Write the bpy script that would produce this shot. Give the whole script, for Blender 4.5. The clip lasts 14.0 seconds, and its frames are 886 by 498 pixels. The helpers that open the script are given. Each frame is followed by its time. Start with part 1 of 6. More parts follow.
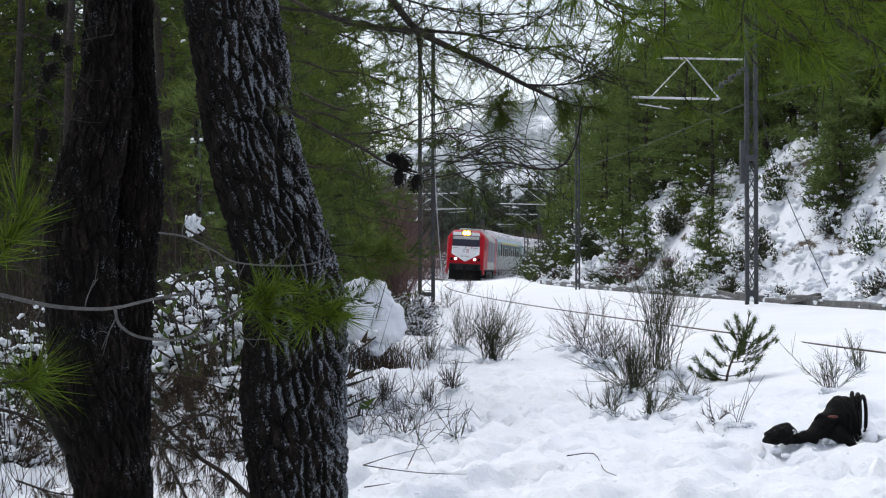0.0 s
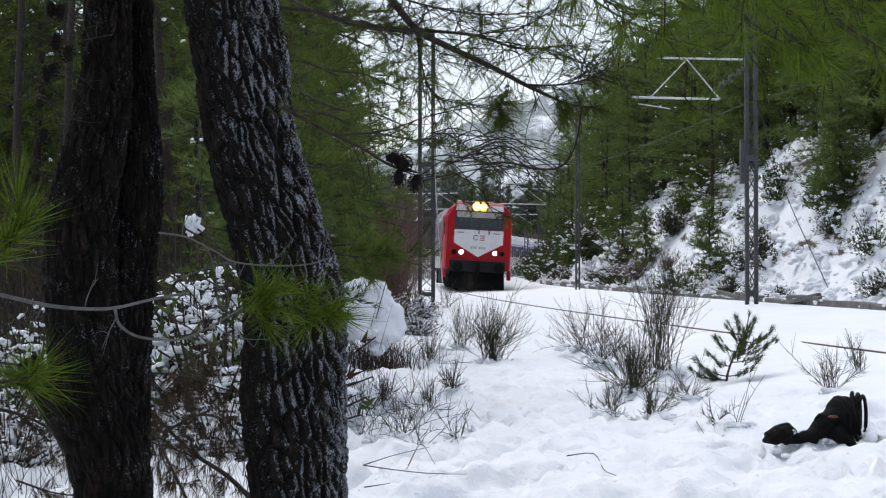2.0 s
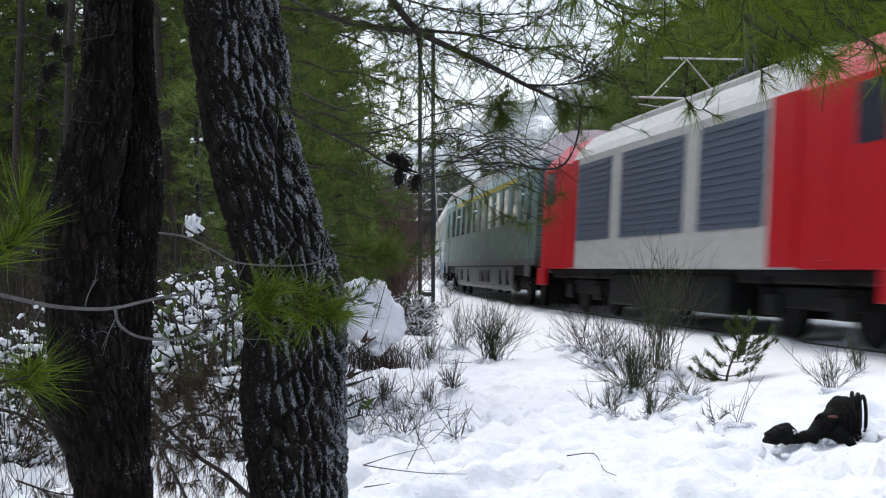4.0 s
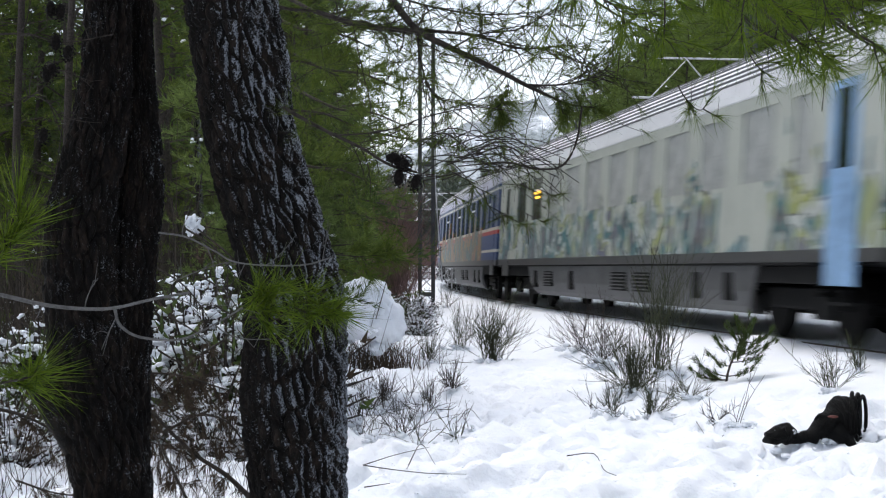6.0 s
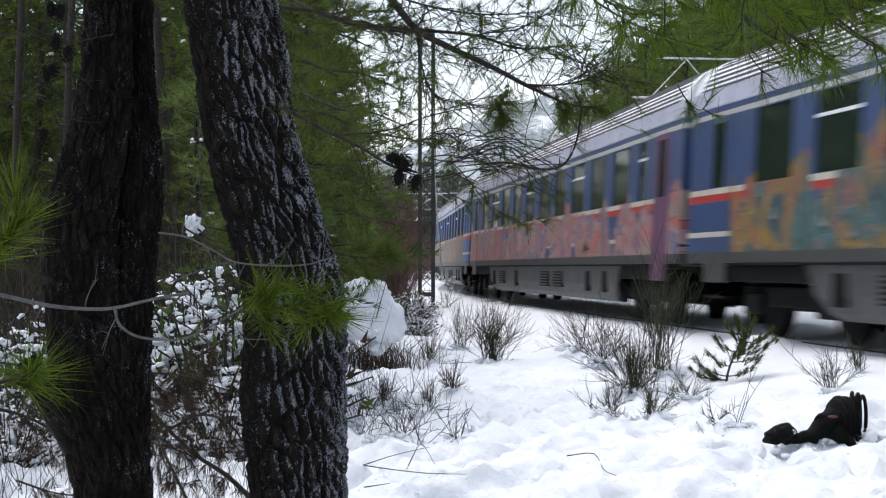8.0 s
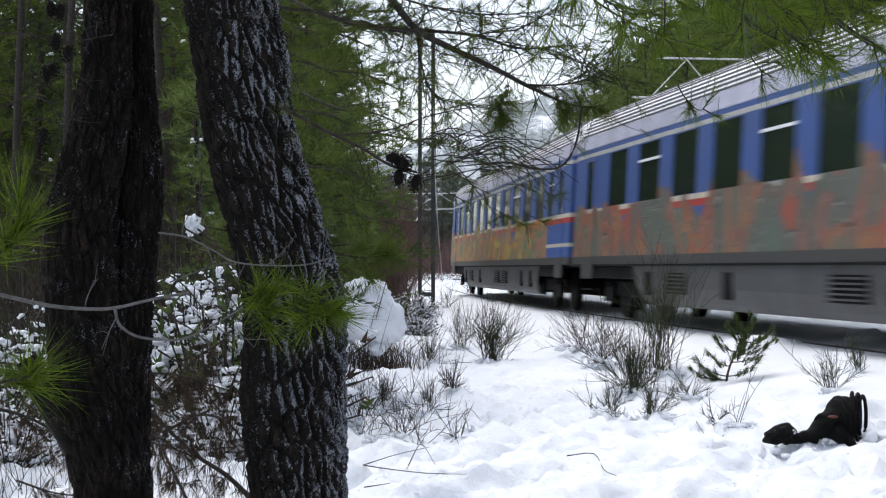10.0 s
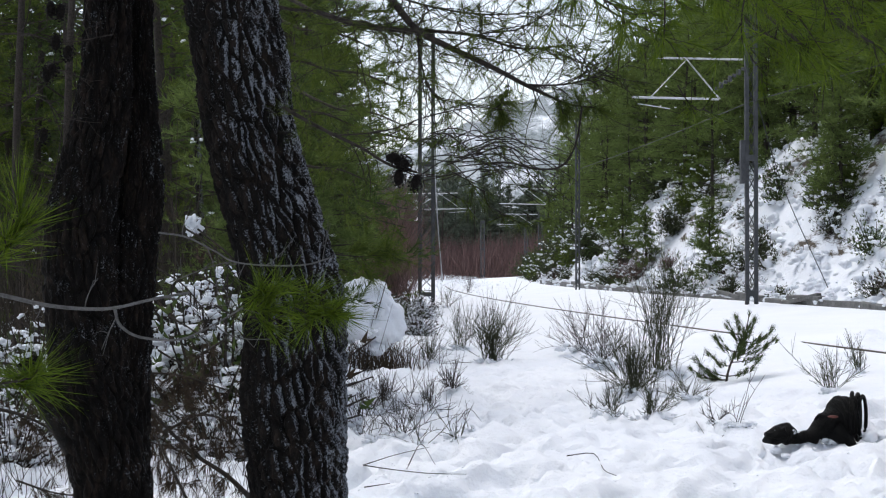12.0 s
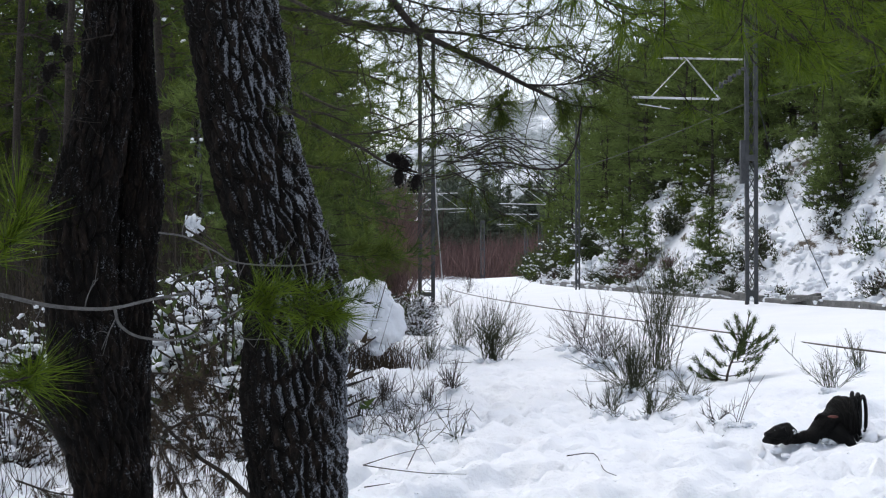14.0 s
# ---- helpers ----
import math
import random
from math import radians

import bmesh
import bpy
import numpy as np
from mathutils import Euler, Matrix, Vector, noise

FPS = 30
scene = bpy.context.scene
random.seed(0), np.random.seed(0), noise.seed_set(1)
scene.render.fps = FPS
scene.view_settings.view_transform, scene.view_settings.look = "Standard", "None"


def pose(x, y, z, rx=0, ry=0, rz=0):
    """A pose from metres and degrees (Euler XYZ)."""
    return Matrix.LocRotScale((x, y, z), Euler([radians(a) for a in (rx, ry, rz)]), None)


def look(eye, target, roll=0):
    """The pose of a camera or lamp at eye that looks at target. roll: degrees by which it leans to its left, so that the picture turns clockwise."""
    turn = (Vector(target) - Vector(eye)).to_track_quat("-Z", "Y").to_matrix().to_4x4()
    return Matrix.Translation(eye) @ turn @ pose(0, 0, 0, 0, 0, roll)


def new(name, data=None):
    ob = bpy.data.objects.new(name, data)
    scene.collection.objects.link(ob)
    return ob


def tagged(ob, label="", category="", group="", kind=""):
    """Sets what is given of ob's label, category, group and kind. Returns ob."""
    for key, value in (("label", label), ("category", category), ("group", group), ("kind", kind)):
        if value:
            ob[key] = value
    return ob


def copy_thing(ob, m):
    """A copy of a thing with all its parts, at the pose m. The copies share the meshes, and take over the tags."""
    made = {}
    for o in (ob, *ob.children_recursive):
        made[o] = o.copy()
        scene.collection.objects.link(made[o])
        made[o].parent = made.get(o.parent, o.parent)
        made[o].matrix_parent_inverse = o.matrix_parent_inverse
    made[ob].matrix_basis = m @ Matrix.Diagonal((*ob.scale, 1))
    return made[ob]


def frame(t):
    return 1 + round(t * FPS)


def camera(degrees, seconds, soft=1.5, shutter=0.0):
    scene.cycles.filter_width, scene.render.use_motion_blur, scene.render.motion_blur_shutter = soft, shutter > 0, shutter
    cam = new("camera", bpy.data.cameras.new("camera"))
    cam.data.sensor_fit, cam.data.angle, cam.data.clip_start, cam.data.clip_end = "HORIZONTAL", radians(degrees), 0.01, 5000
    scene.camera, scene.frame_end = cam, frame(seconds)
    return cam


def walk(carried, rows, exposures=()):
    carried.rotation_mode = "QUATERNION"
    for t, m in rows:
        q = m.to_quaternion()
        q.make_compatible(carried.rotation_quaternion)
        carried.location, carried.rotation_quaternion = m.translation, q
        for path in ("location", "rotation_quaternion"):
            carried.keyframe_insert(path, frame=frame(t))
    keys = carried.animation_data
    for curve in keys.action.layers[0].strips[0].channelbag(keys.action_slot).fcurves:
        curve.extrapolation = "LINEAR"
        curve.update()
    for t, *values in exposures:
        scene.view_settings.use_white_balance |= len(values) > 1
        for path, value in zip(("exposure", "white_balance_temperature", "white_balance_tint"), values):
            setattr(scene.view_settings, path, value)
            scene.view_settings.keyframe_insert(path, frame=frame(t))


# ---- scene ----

EYE = (0.0, 0.0, 1.06)                       # the tripod, 1.06 m above the rail heads
cam = camera(33.94, 14.0, 1.15, 0.55)
STAND = look(EYE, (0.0, 100.0, 1.06 + 1.284))
walk(cam, [(0.0, STAND), (14.0, STAND)], [(0.0, 0.58), (3.0, 0.58), (4.6, 0.88), (11.0, 0.88), (12.3, 0.6), (14.0, 0.6)])

# ---- world and light: an overcast winter noon ----
world = bpy.data.worlds.new("overcast")
scene.world = world
world.use_nodes = True
wn = world.node_tree
sky = wn.nodes.new("ShaderNodeTexSky")
sky.sky_type, sky.sun_disc = "NISHITA", False
sky.sun_elevation, sky.sun_rotation = radians(67), radians(-34.5)
sky.air_density, sky.dust_density, sky.ozone_density = 1.0, 2.0, 1.0
grey = wn.nodes.new("ShaderNodeHueSaturation")
grey.inputs["Saturation"].default_value = 0.55
wn.links.new(sky.outputs[0], grey.inputs["Color"])
wn.links.new(grey.outputs[0], wn.nodes["Background"].inputs[0])
wn.nodes["Background"].inputs[1].default_value = 0.15
sun = new("sun", bpy.data.lights.new("sun", "SUN"))
sun.data.energy, sun.data.angle, sun.data.color = 0.74, radians(38), (1.0, 0.985, 0.96)
sun.matrix_world = look((-11, 36, 46), (0, 20, 0))

# ---- shared geometry ----
RNG = np.random.default_rng(7)
R = 420.0                                    # radius of the railway curve
APEX = (0.9, 85.0)


def on_track(s, off=0.0):
    """Plan point s metres along the curve from its apex towards the tripod, off metres to its inner side."""
    a, r = s / R, R - off
    return APEX[0] + R - r * math.cos(a), APEX[1] - r * math.sin(a)


def from_track(x, y):
    return R - np.hypot(x - APEX[0] - R, y - APEX[1])


def vnoise(x, y, seed=0):
    """Smooth value noise in the plane, about -1 to 1."""
    xi, yi = np.floor(x), np.floor(y)
    fx, fy = x - xi, y - yi
    fx, fy = fx * fx * (3 - 2 * fx), fy * fy * (3 - 2 * fy)

    def h(a, b):
        v = np.sin(a * 127.1 + b * 311.7 + seed * 74.7) * 43758.5453
        return (v - np.floor(v)) * 2 - 1
    return ((h(xi, yi) * (1 - fx) + h(xi + 1, yi) * fx) * (1 - fy) + (h(xi, yi + 1) * (1 - fx) + h(xi + 1, yi + 1) * fx) * fy)


def fbm(x, y, seed=0, octaves=4):
    out, amp = 0, 0.5
    for k in range(octaves):
        out = out + amp * vnoise(x * 2 ** k, y * 2 ** k, seed + k)
        amp *= 0.5
    return out


DRIFTS = ((0.68, 20.17, 0.25), (1.0, 21.32, 0.22), (2.0, 24.36, 0.28), (-0.63, 19.34, 0.3), (-0.25, 16.6, 0.22), (6.01, 20.17, 0.35), (4.0, 13.5, 0.32), (3.56, 11.51, 0.4), (-0.97, 17.37, 0.3), (-3.01, 20.17, 0.4), (4.4, 20.73, 0.4), (2.11, 16.6, 0.35), (2.95, 18.21, 0.3), (4.64, 17.37, 0.3), (2.25, 22.6, 0.3), (-0.21, 22.6, 0.3), (0.35, 24.85, 0.3))


def ground(x, y):
    """Height of the snow."""
    x, y = np.asarray(x, float), np.asarray(y, float)
    d = from_track(x, y)
    g = np.interp(d, [-60, -20, -8, -3.2, -1.9, -0.86, -0.68, 2.0, 3.0, 4.2, 4.8, 5.4, 9, 16, 40, 120],
                  [1.5, -0.3, -0.45, -0.32, -0.12, -0.012, 0.005, 0.1, 0.22, 0.2, 0.1, 0.5, 4.6, 10.5, 22, 45])
    near = np.clip((d + 2.2) / -1.5, 0, 1) * np.clip((70 - y) / 30, 0, 1)
    g = g + near * (0.10 * fbm(x * 0.5, y * 0.5, 3) + 0.06 * fbm(x * 2.2, y * 1.6, 9) + 0.12 * fbm(x * 4.5, y * 3.2, 15) * np.clip((26 - y) / 8, 0, 1) * np.clip((y - 5) / 3, 0.2, 1) - 0.16 * np.clip(fbm(x * 3.1, y * 2.3, 33) * 4 - 0.5, 0, 1) * np.clip((19 - y) / 4, 0, 1))
    open_snow = near * np.clip((24 - y) / 6, 0, 1) * np.clip((y - 7) / 1.8, 0, 1)
    g = g + open_snow * (0.045 * fbm(x * 8.5, y * 6.0, 61, 3) - 0.05 * np.clip(vnoise(x * 5.2, y * 4.1, 71) * 2.2 - 0.9, 0, 1) + 0.03 * np.clip(vnoise(x * 7.0, y * 5.5, 81) * 2 - 0.6, 0, 1))
    for bx, by, w in DRIFTS:
        e = ((x - bx) / (1.25 * w)) ** 2 + ((y - by) / (1.4 * w)) ** 2
        g = g + 0.42 * w * np.exp(-e * 1.3) * (1 + 0.5 * vnoise(x * 7, y * 7, 50))
    slope = np.clip((d - 4.8) / 2, 0, 1)
    g = g + slope * (0.9 * fbm(x * 0.35, y * 0.25, 21) + 0.16 * fbm(x * 1.1, y * 0.8, 5))
    # far valley end and the mountain behind it
    far = np.clip((y - 215) / 330, 0, 1)
    far = far * far * (3 - 2 * far)
    crest = 50 + 0.33 * x + 6 * fbm(x * 0.03, y * 0.012, 40)
    return g * (1 - np.clip((y - 175) / 90, 0, 1)) + far * np.clip(crest, 20, 130)


def mesh(name, verts, faces, material, smooth=False):
    me = bpy.data.meshes.new(name)
    me.from_pydata([tuple(v) for v in verts], [], [tuple(f) for f in faces])
    for m in (material if isinstance(material, (list, tuple)) else [material]):
        me.materials.append(m)
    if smooth:
        me.shade_smooth()
    return me


def fast_mesh(name, verts, faces, material, smooth=False):
    """A mesh of triangles or of quads from arrays."""
    me = bpy.data.meshes.new(name)
    verts, faces = np.asarray(verts, np.float32), np.asarray(faces, np.int32)
    me.vertices.add(len(verts))
    me.vertices.foreach_set("co", verts.ravel())
    k = faces.shape[1]
    me.loops.add(faces.size)
    me.loops.foreach_set("vertex_index", faces.ravel())
    me.polygons.add(len(faces))
    me.polygons.foreach_set("loop_start", np.arange(0, faces.size, k, dtype=np.int32))
    me.polygons.foreach_set("loop_total", np.full(len(faces), k, np.int32))
    me.materials.append(material)
    me.update(calc_edges=True)
    me.validate()
    if smooth:
        me.shade_smooth()
    return me


def part(name, bm, material, parent, label=""):
    """Links a bmesh, or a ready mesh, as one mesh object under a thing or a part."""
    me = bm
    if isinstance(bm, bmesh.types.BMesh):
        me = bpy.data.meshes.new(name)
        bm.to_mesh(me)
        bm.free()
        me.materials.append(material)
    ob = new(name, me)
    ob.parent = parent
    return tagged(ob, label)


def box(bm, x0, x1, y0, y1, z0, z1, bevel=0.0):
    vs = [bm.verts.new(p) for p in ((x0, y0, z0), (x1, y0, z0), (x1, y1, z0), (x0, y1, z0), (x0, y0, z1), (x1, y0, z1), (x1, y1, z1), (x0, y1, z1))]
    fs = [bm.faces.new([vs[i] for i in f]) for f in ((3, 2, 1, 0), (4, 5, 6, 7), (0, 1, 5, 4), (1, 2, 6, 5), (2, 3, 7, 6), (3, 0, 4, 7))]
    if bevel:
        es = {e for f in fs for e in f.edges}
        bmesh.ops.bevel(bm, geom=list(es), offset=bevel, segments=2, affect="EDGES", profile=0.5)
    return bm


def boxes(*rows, bevel=0.0):
    bm = bmesh.new()
    for r in rows:
        box(bm, *r, bevel=bevel)
    return bm


def drum(bm, x, y, z, r, half, axis="y", seg=20):
    m = Matrix.Translation((x, y, z)) @ {"y": Matrix.Rotation(radians(90), 4, "X"), "x": Matrix.Rotation(radians(90), 4, "Y"), "z": Matrix.Identity(4)}[axis]
    bmesh.ops.create_cone(bm, cap_ends=True, segments=seg, radius1=r, radius2=r, depth=2 * half, matrix=m)
    return bm


def prism(bm, ring, x0, x1):
    """Sweeps the closed ring of (y, z) from x0 to x1."""
    a = [bm.verts.new((x0, y, z)) for y, z in ring]
    b = [bm.verts.new((x1, y, z)) for y, z in ring]
    n = len(ring)
    for i in range(n):
        bm.faces.new((a[i], a[(i + 1) % n], b[(i + 1) % n], b[i]))
    bm.faces.new(a[::-1])
    bm.faces.new(b)
    bmesh.ops.recalc_face_normals(bm, faces=bm.faces[:])
    return bm


class Heap:
    """Collects pieces for one large mesh of triangles."""

    def __init__(self):
        self.v, self.f, self.n = [], [], 0

    def add(self, v, f):
        self.v.append(np.asarray(v, np.float32))
        self.f.append(np.asarray(f, np.int32) + self.n)
        self.n += len(v)

    def mesh(self, name, material, smooth=False):
        return fast_mesh(name, np.vstack(self.v), np.vstack(self.f), material, smooth)


def tube(points, radii, sides=5):
    """Triangles of a round tapered tube along points."""
    p = np.asarray(points, float)
    r = np.interp(np.linspace(0, 1, len(p)), np.linspace(0, 1, len(radii)), radii)
    t = np.gradient(p, axis=0)
    t /= np.linalg.norm(t, axis=1)[:, None] + 1e-9
    ref = np.where(np.abs(t[:, 2:3]) > 0.9, np.array([[1.0, 0, 0]]), np.array([[0, 0, 1.0]]))
    u = np.cross(t, ref)
    u /= np.linalg.norm(u, axis=1)[:, None] + 1e-9
    w = np.cross(t, u)
    a = np.linspace(0, 2 * np.pi, sides, endpoint=False)
    v = p[:, None] + r[:, None, None] * (np.cos(a)[None, :, None] * u[:, None] + np.sin(a)[None, :, None] * w[:, None])
    n = len(p)
    i, j = np.meshgrid(np.arange(n - 1), np.arange(sides), indexing="ij")
    a0, a1 = i * sides + j, i * sides + (j + 1) % sides
    f = np.concatenate([np.stack([a0, a1, a1 + sides], -1).reshape(-1, 3), np.stack([a0, a1 + sides, a0 + sides], -1).reshape(-1, 3)])
    return v.reshape(-1, 3), f


def smooth_path(pts, n=24):
    """A Catmull-Rom line through pts."""
    p = np.asarray(pts, float)
    p = np.vstack([2 * p[0] - p[1], p, 2 * p[-1] - p[-2]])
    out = []
    m = len(p) - 3
    for t in np.linspace(0, m - 1e-6, n):
        k = int(t)
        u = t - k
        a, b, c, d = p[k:k + 4]
        out.append(0.5 * (2 * b + (c - a) * u + (2 * a - 5 * b + 4 * c - d) * u * u + (3 * b - a - 3 * c + d) * u ** 3))
    return np.array(out)


def needles(centres, ways, count, length, width, spread, rng, droop=0.0):
    """Tufts of needles: count thin triangles from each centre, in a cone round its way."""
    c, w = np.asarray(centres, float), np.asarray(ways, float)
    n = len(c)
    d = w[:, None, :] + spread * rng.normal(size=(n, count, 3))
    d[..., 2] -= droop
    d /= np.linalg.norm(d, axis=2)[..., None] + 1e-9
    ln = length * rng.uniform(0.6, 1.1, (n, count, 1))
    side = np.cross(d, rng.normal(size=(n, count, 3)))
    side /= np.linalg.norm(side, axis=2)[..., None] + 1e-9
    root = c[:, None, :] - w[:, None, :] * rng.uniform(0, 0.7, (n, count, 1)) * length * 0.7
    v = np.stack([root - side * width / 2, root + side * width / 2, root + d * ln], 2).reshape(-1, 3)
    return v, np.arange(len(v)).reshape(-1, 3)


def sight(a, b, d):
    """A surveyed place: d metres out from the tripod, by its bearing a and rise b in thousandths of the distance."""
    return np.array([a * d / 1000, d, EYE[2] + b * d / 1000])


def sight_of(u, v, d):
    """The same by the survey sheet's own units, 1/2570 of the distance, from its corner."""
    return sight((u - 784) / 2.57, (474 - v) / 2.57, d)


# ---- materials ----
def material(name, rough=0.8, metal=0.0, spec=None):
    m = bpy.data.materials.new(name)
    m.use_nodes = True
    b = m.node_tree.nodes["Principled BSDF"]
    b.inputs["Roughness"].default_value, b.inputs["Metallic"].default_value = rough, metal
    if spec is not None:
        b.inputs["Specular IOR Level"].default_value = spec
    return m, m.node_tree.nodes, m.node_tree.links, b


def noise_node(nodes, links, scale, detail=4, rough=0.6, vec=None, distortion=0.0):
    n = nodes.new("ShaderNodeTexNoise")
    n.inputs["Scale"].default_value, n.inputs["Detail"].default_value, n.inputs["Roughness"].default_value = scale, detail, rough
    n.inputs["Distortion"].default_value = distortion
    if vec is not None:
        links.new(vec, n.inputs["Vector"])
    return n


def ramp_node(nodes, links, fac, stops, mode="LINEAR"):
    r = nodes.new("ShaderNodeValToRGB")
    r.color_ramp.interpolation = mode
    while len(r.color_ramp.elements) < len(stops):
        r.color_ramp.elements.new(0.5)
    for e, (p, c) in zip(r.color_ramp.elements, stops):
        e.position, e.color = p, (*c, 1) if len(c) == 3 else c
    links.new(fac, r.inputs[0])
    return r


def mix_node(nodes, links, fac, a, b):
    m = nodes.new("ShaderNodeMix")
    m.data_type = "RGBA"
    for k, v in ((0, fac), (6, a), (7, b)):
        if isinstance(v, (int, float)):
            m.inputs[k].default_value = v
        elif isinstance(v, tuple):
            m.inputs[k].default_value = (*v, 1)
        else:
            links.new(v, m.inputs[k])
    return m.outputs[2]


def math_node(nodes, links, op, a, b=0.5, c=None):
    m = nodes.new("ShaderNodeMath")
    m.operation = op
    for k, v in enumerate((a, b) if c is None else (a, b, c)):
        if isinstance(v, (int, float)):
            m.inputs[k].default_value = v
        else:
            links.new(v, m.inputs[k])
    return m.outputs[0]


def bump(nodes, links, bsdf, height, strength, dist):
    b = nodes.new("ShaderNodeBump")
    b.inputs["Strength"].default_value, b.inputs["Distance"].default_value = strength, dist
    links.new(height, b.inputs["Height"])
    links.new(b.outputs[0], bsdf.inputs["Normal"])


def mottled(name, c0, c1, scale, rough=0.7, metal=0.0, grain=0.3, dist=0.01, object_space=False, spec=None):
    """A surface that varies between two colours at two scales, with fine relief."""
    m, n, l, b = material(name, rough, metal, spec)
    vec = n.new("ShaderNodeTexCoord").outputs["Object"] if object_space else n.new("ShaderNodeNewGeometry").outputs["Position"]
    big, fine = noise_node(n, l, scale, 3, 0.6, vec), noise_node(n, l, scale * 9, 4, 0.7, vec)
    f = math_node(n, l, "MULTIPLY_ADD", fine.outputs[0], 0.5, math_node(n, l, "MULTIPLY", big.outputs[0], 0.6))
    l.new(ramp_node(n, l, f, [(0.38, c0), (0.68, c1)]).outputs[0], b.inputs["Base Color"])
    if grain:
        bump(n, l, b, fine.outputs[0], grain, dist)
    return m


def leafy(name, c0, c1, rough=0.7, shine=0.08, through_light=0.0):
    """Needles and leaves: every piece its own shade, some of the light passing through."""
    m, n, l, b = material(name, rough)
    g = n.new("ShaderNodeNewGeometry")
    shade = ramp_node(n, l, g.outputs["Random Per Island"], [(0.0, c0), (1.0, c1)]).outputs[0]
    l.new(shade, b.inputs["Base Color"])
    b.inputs["Specular IOR Level"].default_value = shine
    if through_light:
        t = n.new("ShaderNodeBsdfTranslucent")
        l.new(shade, t.inputs["Color"])
        mix = n.new("ShaderNodeMixShader")
        mix.inputs[0].default_value = through_light
        l.new(b.outputs[0], mix.inputs[1])
        l.new(t.outputs[0], mix.inputs[2])
        l.new(mix.outputs[0], n["Material Output"].inputs[0])
    return m


def snow_material():
    m, n, l, b = material("snow", 0.7)
    pos = n.new("ShaderNodeNewGeometry")
    big, fine = noise_node(n, l, 0.8, 4, 0.6, pos.outputs["Position"]), noise_node(n, l, 30, 5, 0.75, pos.outputs["Position"])
    mid = noise_node(n, l, 5, 4, 0.6, pos.outputs["Position"])
    l.new(ramp_node(n, l, big.outputs[0], [(0.3, (0.80, 0.83, 0.88)), (0.7, (0.87, 0.89, 0.92))]).outputs[0], b.inputs["Base Color"])
    h = math_node(n, l, "MULTIPLY_ADD", fine.outputs[0], 0.35, mid.outputs[0])
    bump(n, l, b, h, 0.45, 0.05)
    b.inputs["Specular IOR Level"].default_value = 0.2
    return m


def ground_material():
    """Snow; on the cutting's steep face broken by bare earth, and on the mountain by woods."""
    m, n, l, b = material("snowy_ground", 0.75)
    geo = n.new("ShaderNodeNewGeometry")
    pos = geo.outputs["Position"]
    sep = n.new("ShaderNodeSeparateXYZ")
    l.new(pos, sep.inputs[0])
    big, mid, fine = noise_node(n, l, 0.6, 4, 0.6, pos), noise_node(n, l, 5, 4, 0.55, pos), noise_node(n, l, 34, 4, 0.7, pos)
    white = ramp_node(n, l, big.outputs[0], [(0.3, (0.80, 0.83, 0.88)), (0.7, (0.87, 0.89, 0.92))]).outputs[0]
    earth = ramp_node(n, l, fine.outputs[0], [(0.35, (0.035, 0.03, 0.022)), (0.7, (0.14, 0.11, 0.075))]).outputs[0]
    nz = n.new("ShaderNodeSeparateXYZ")
    l.new(geo.outputs["True Normal"], nz.inputs[0])
    steep = math_node(n, l, "SUBTRACT", 0.80, nz.outputs[2])
    along = n.new("ShaderNodeMapping")
    along.inputs["Scale"].default_value = (1, 0.3, 1)
    l.new(pos, along.inputs[0])
    patch = noise_node(n, l, 1.1, 6, 0.7, along.outputs[0])
    bare = math_node(n, l, "ADD", math_node(n, l, "MULTIPLY", steep, 0.35), math_node(n, l, "SUBTRACT", patch.outputs[0], math_node(n, l, "MULTIPLY_ADD", math_node(n, l, "MINIMUM", sep.outputs[2], 9.0), -0.014, 0.655)))
    bare = ramp_node(n, l, bare, [(0.0, (0, 0, 0)), (0.07, (1, 1, 1))]).outputs[0]
    near = ramp_node(n, l, math_node(n, l, "MULTIPLY", sep.outputs[1], 0.001), [(0.17, (1, 1, 1)), (0.22, (0, 0, 0))]).outputs[0]
    bare = math_node(n, l, "MULTIPLY", bare, near)
    cut = ramp_node(n, l, sep.outputs[2], [(0.3, (0, 0, 0)), (0.7, (1, 1, 1))]).outputs[0]
    bare = math_node(n, l, "MULTIPLY", bare, cut)
    col = mix_node(n, l, bare, white, earth)
    tall = n.new("ShaderNodeMapping")
    tall.inputs["Scale"].default_value = (1, 0.16, 1)
    l.new(pos, tall.inputs[0])
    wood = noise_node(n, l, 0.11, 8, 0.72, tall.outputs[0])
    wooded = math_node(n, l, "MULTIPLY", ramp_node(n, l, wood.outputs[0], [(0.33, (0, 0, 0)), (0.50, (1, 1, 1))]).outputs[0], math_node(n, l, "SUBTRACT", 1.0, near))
    # the woods' pale blue-grey holds the haze of distance in their colour
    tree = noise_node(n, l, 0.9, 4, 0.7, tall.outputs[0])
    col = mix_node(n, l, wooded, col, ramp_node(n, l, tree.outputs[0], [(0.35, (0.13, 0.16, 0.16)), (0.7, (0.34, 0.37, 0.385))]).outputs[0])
    l.new(col, b.inputs["Base Color"])
    bump(n, l, b, math_node(n, l, "MULTIPLY_ADD", fine.outputs[0], 0.2, mid.outputs[0]), 0.75, 0.08)
    b.inputs["Specular IOR Level"].default_value = 0.2
    return m


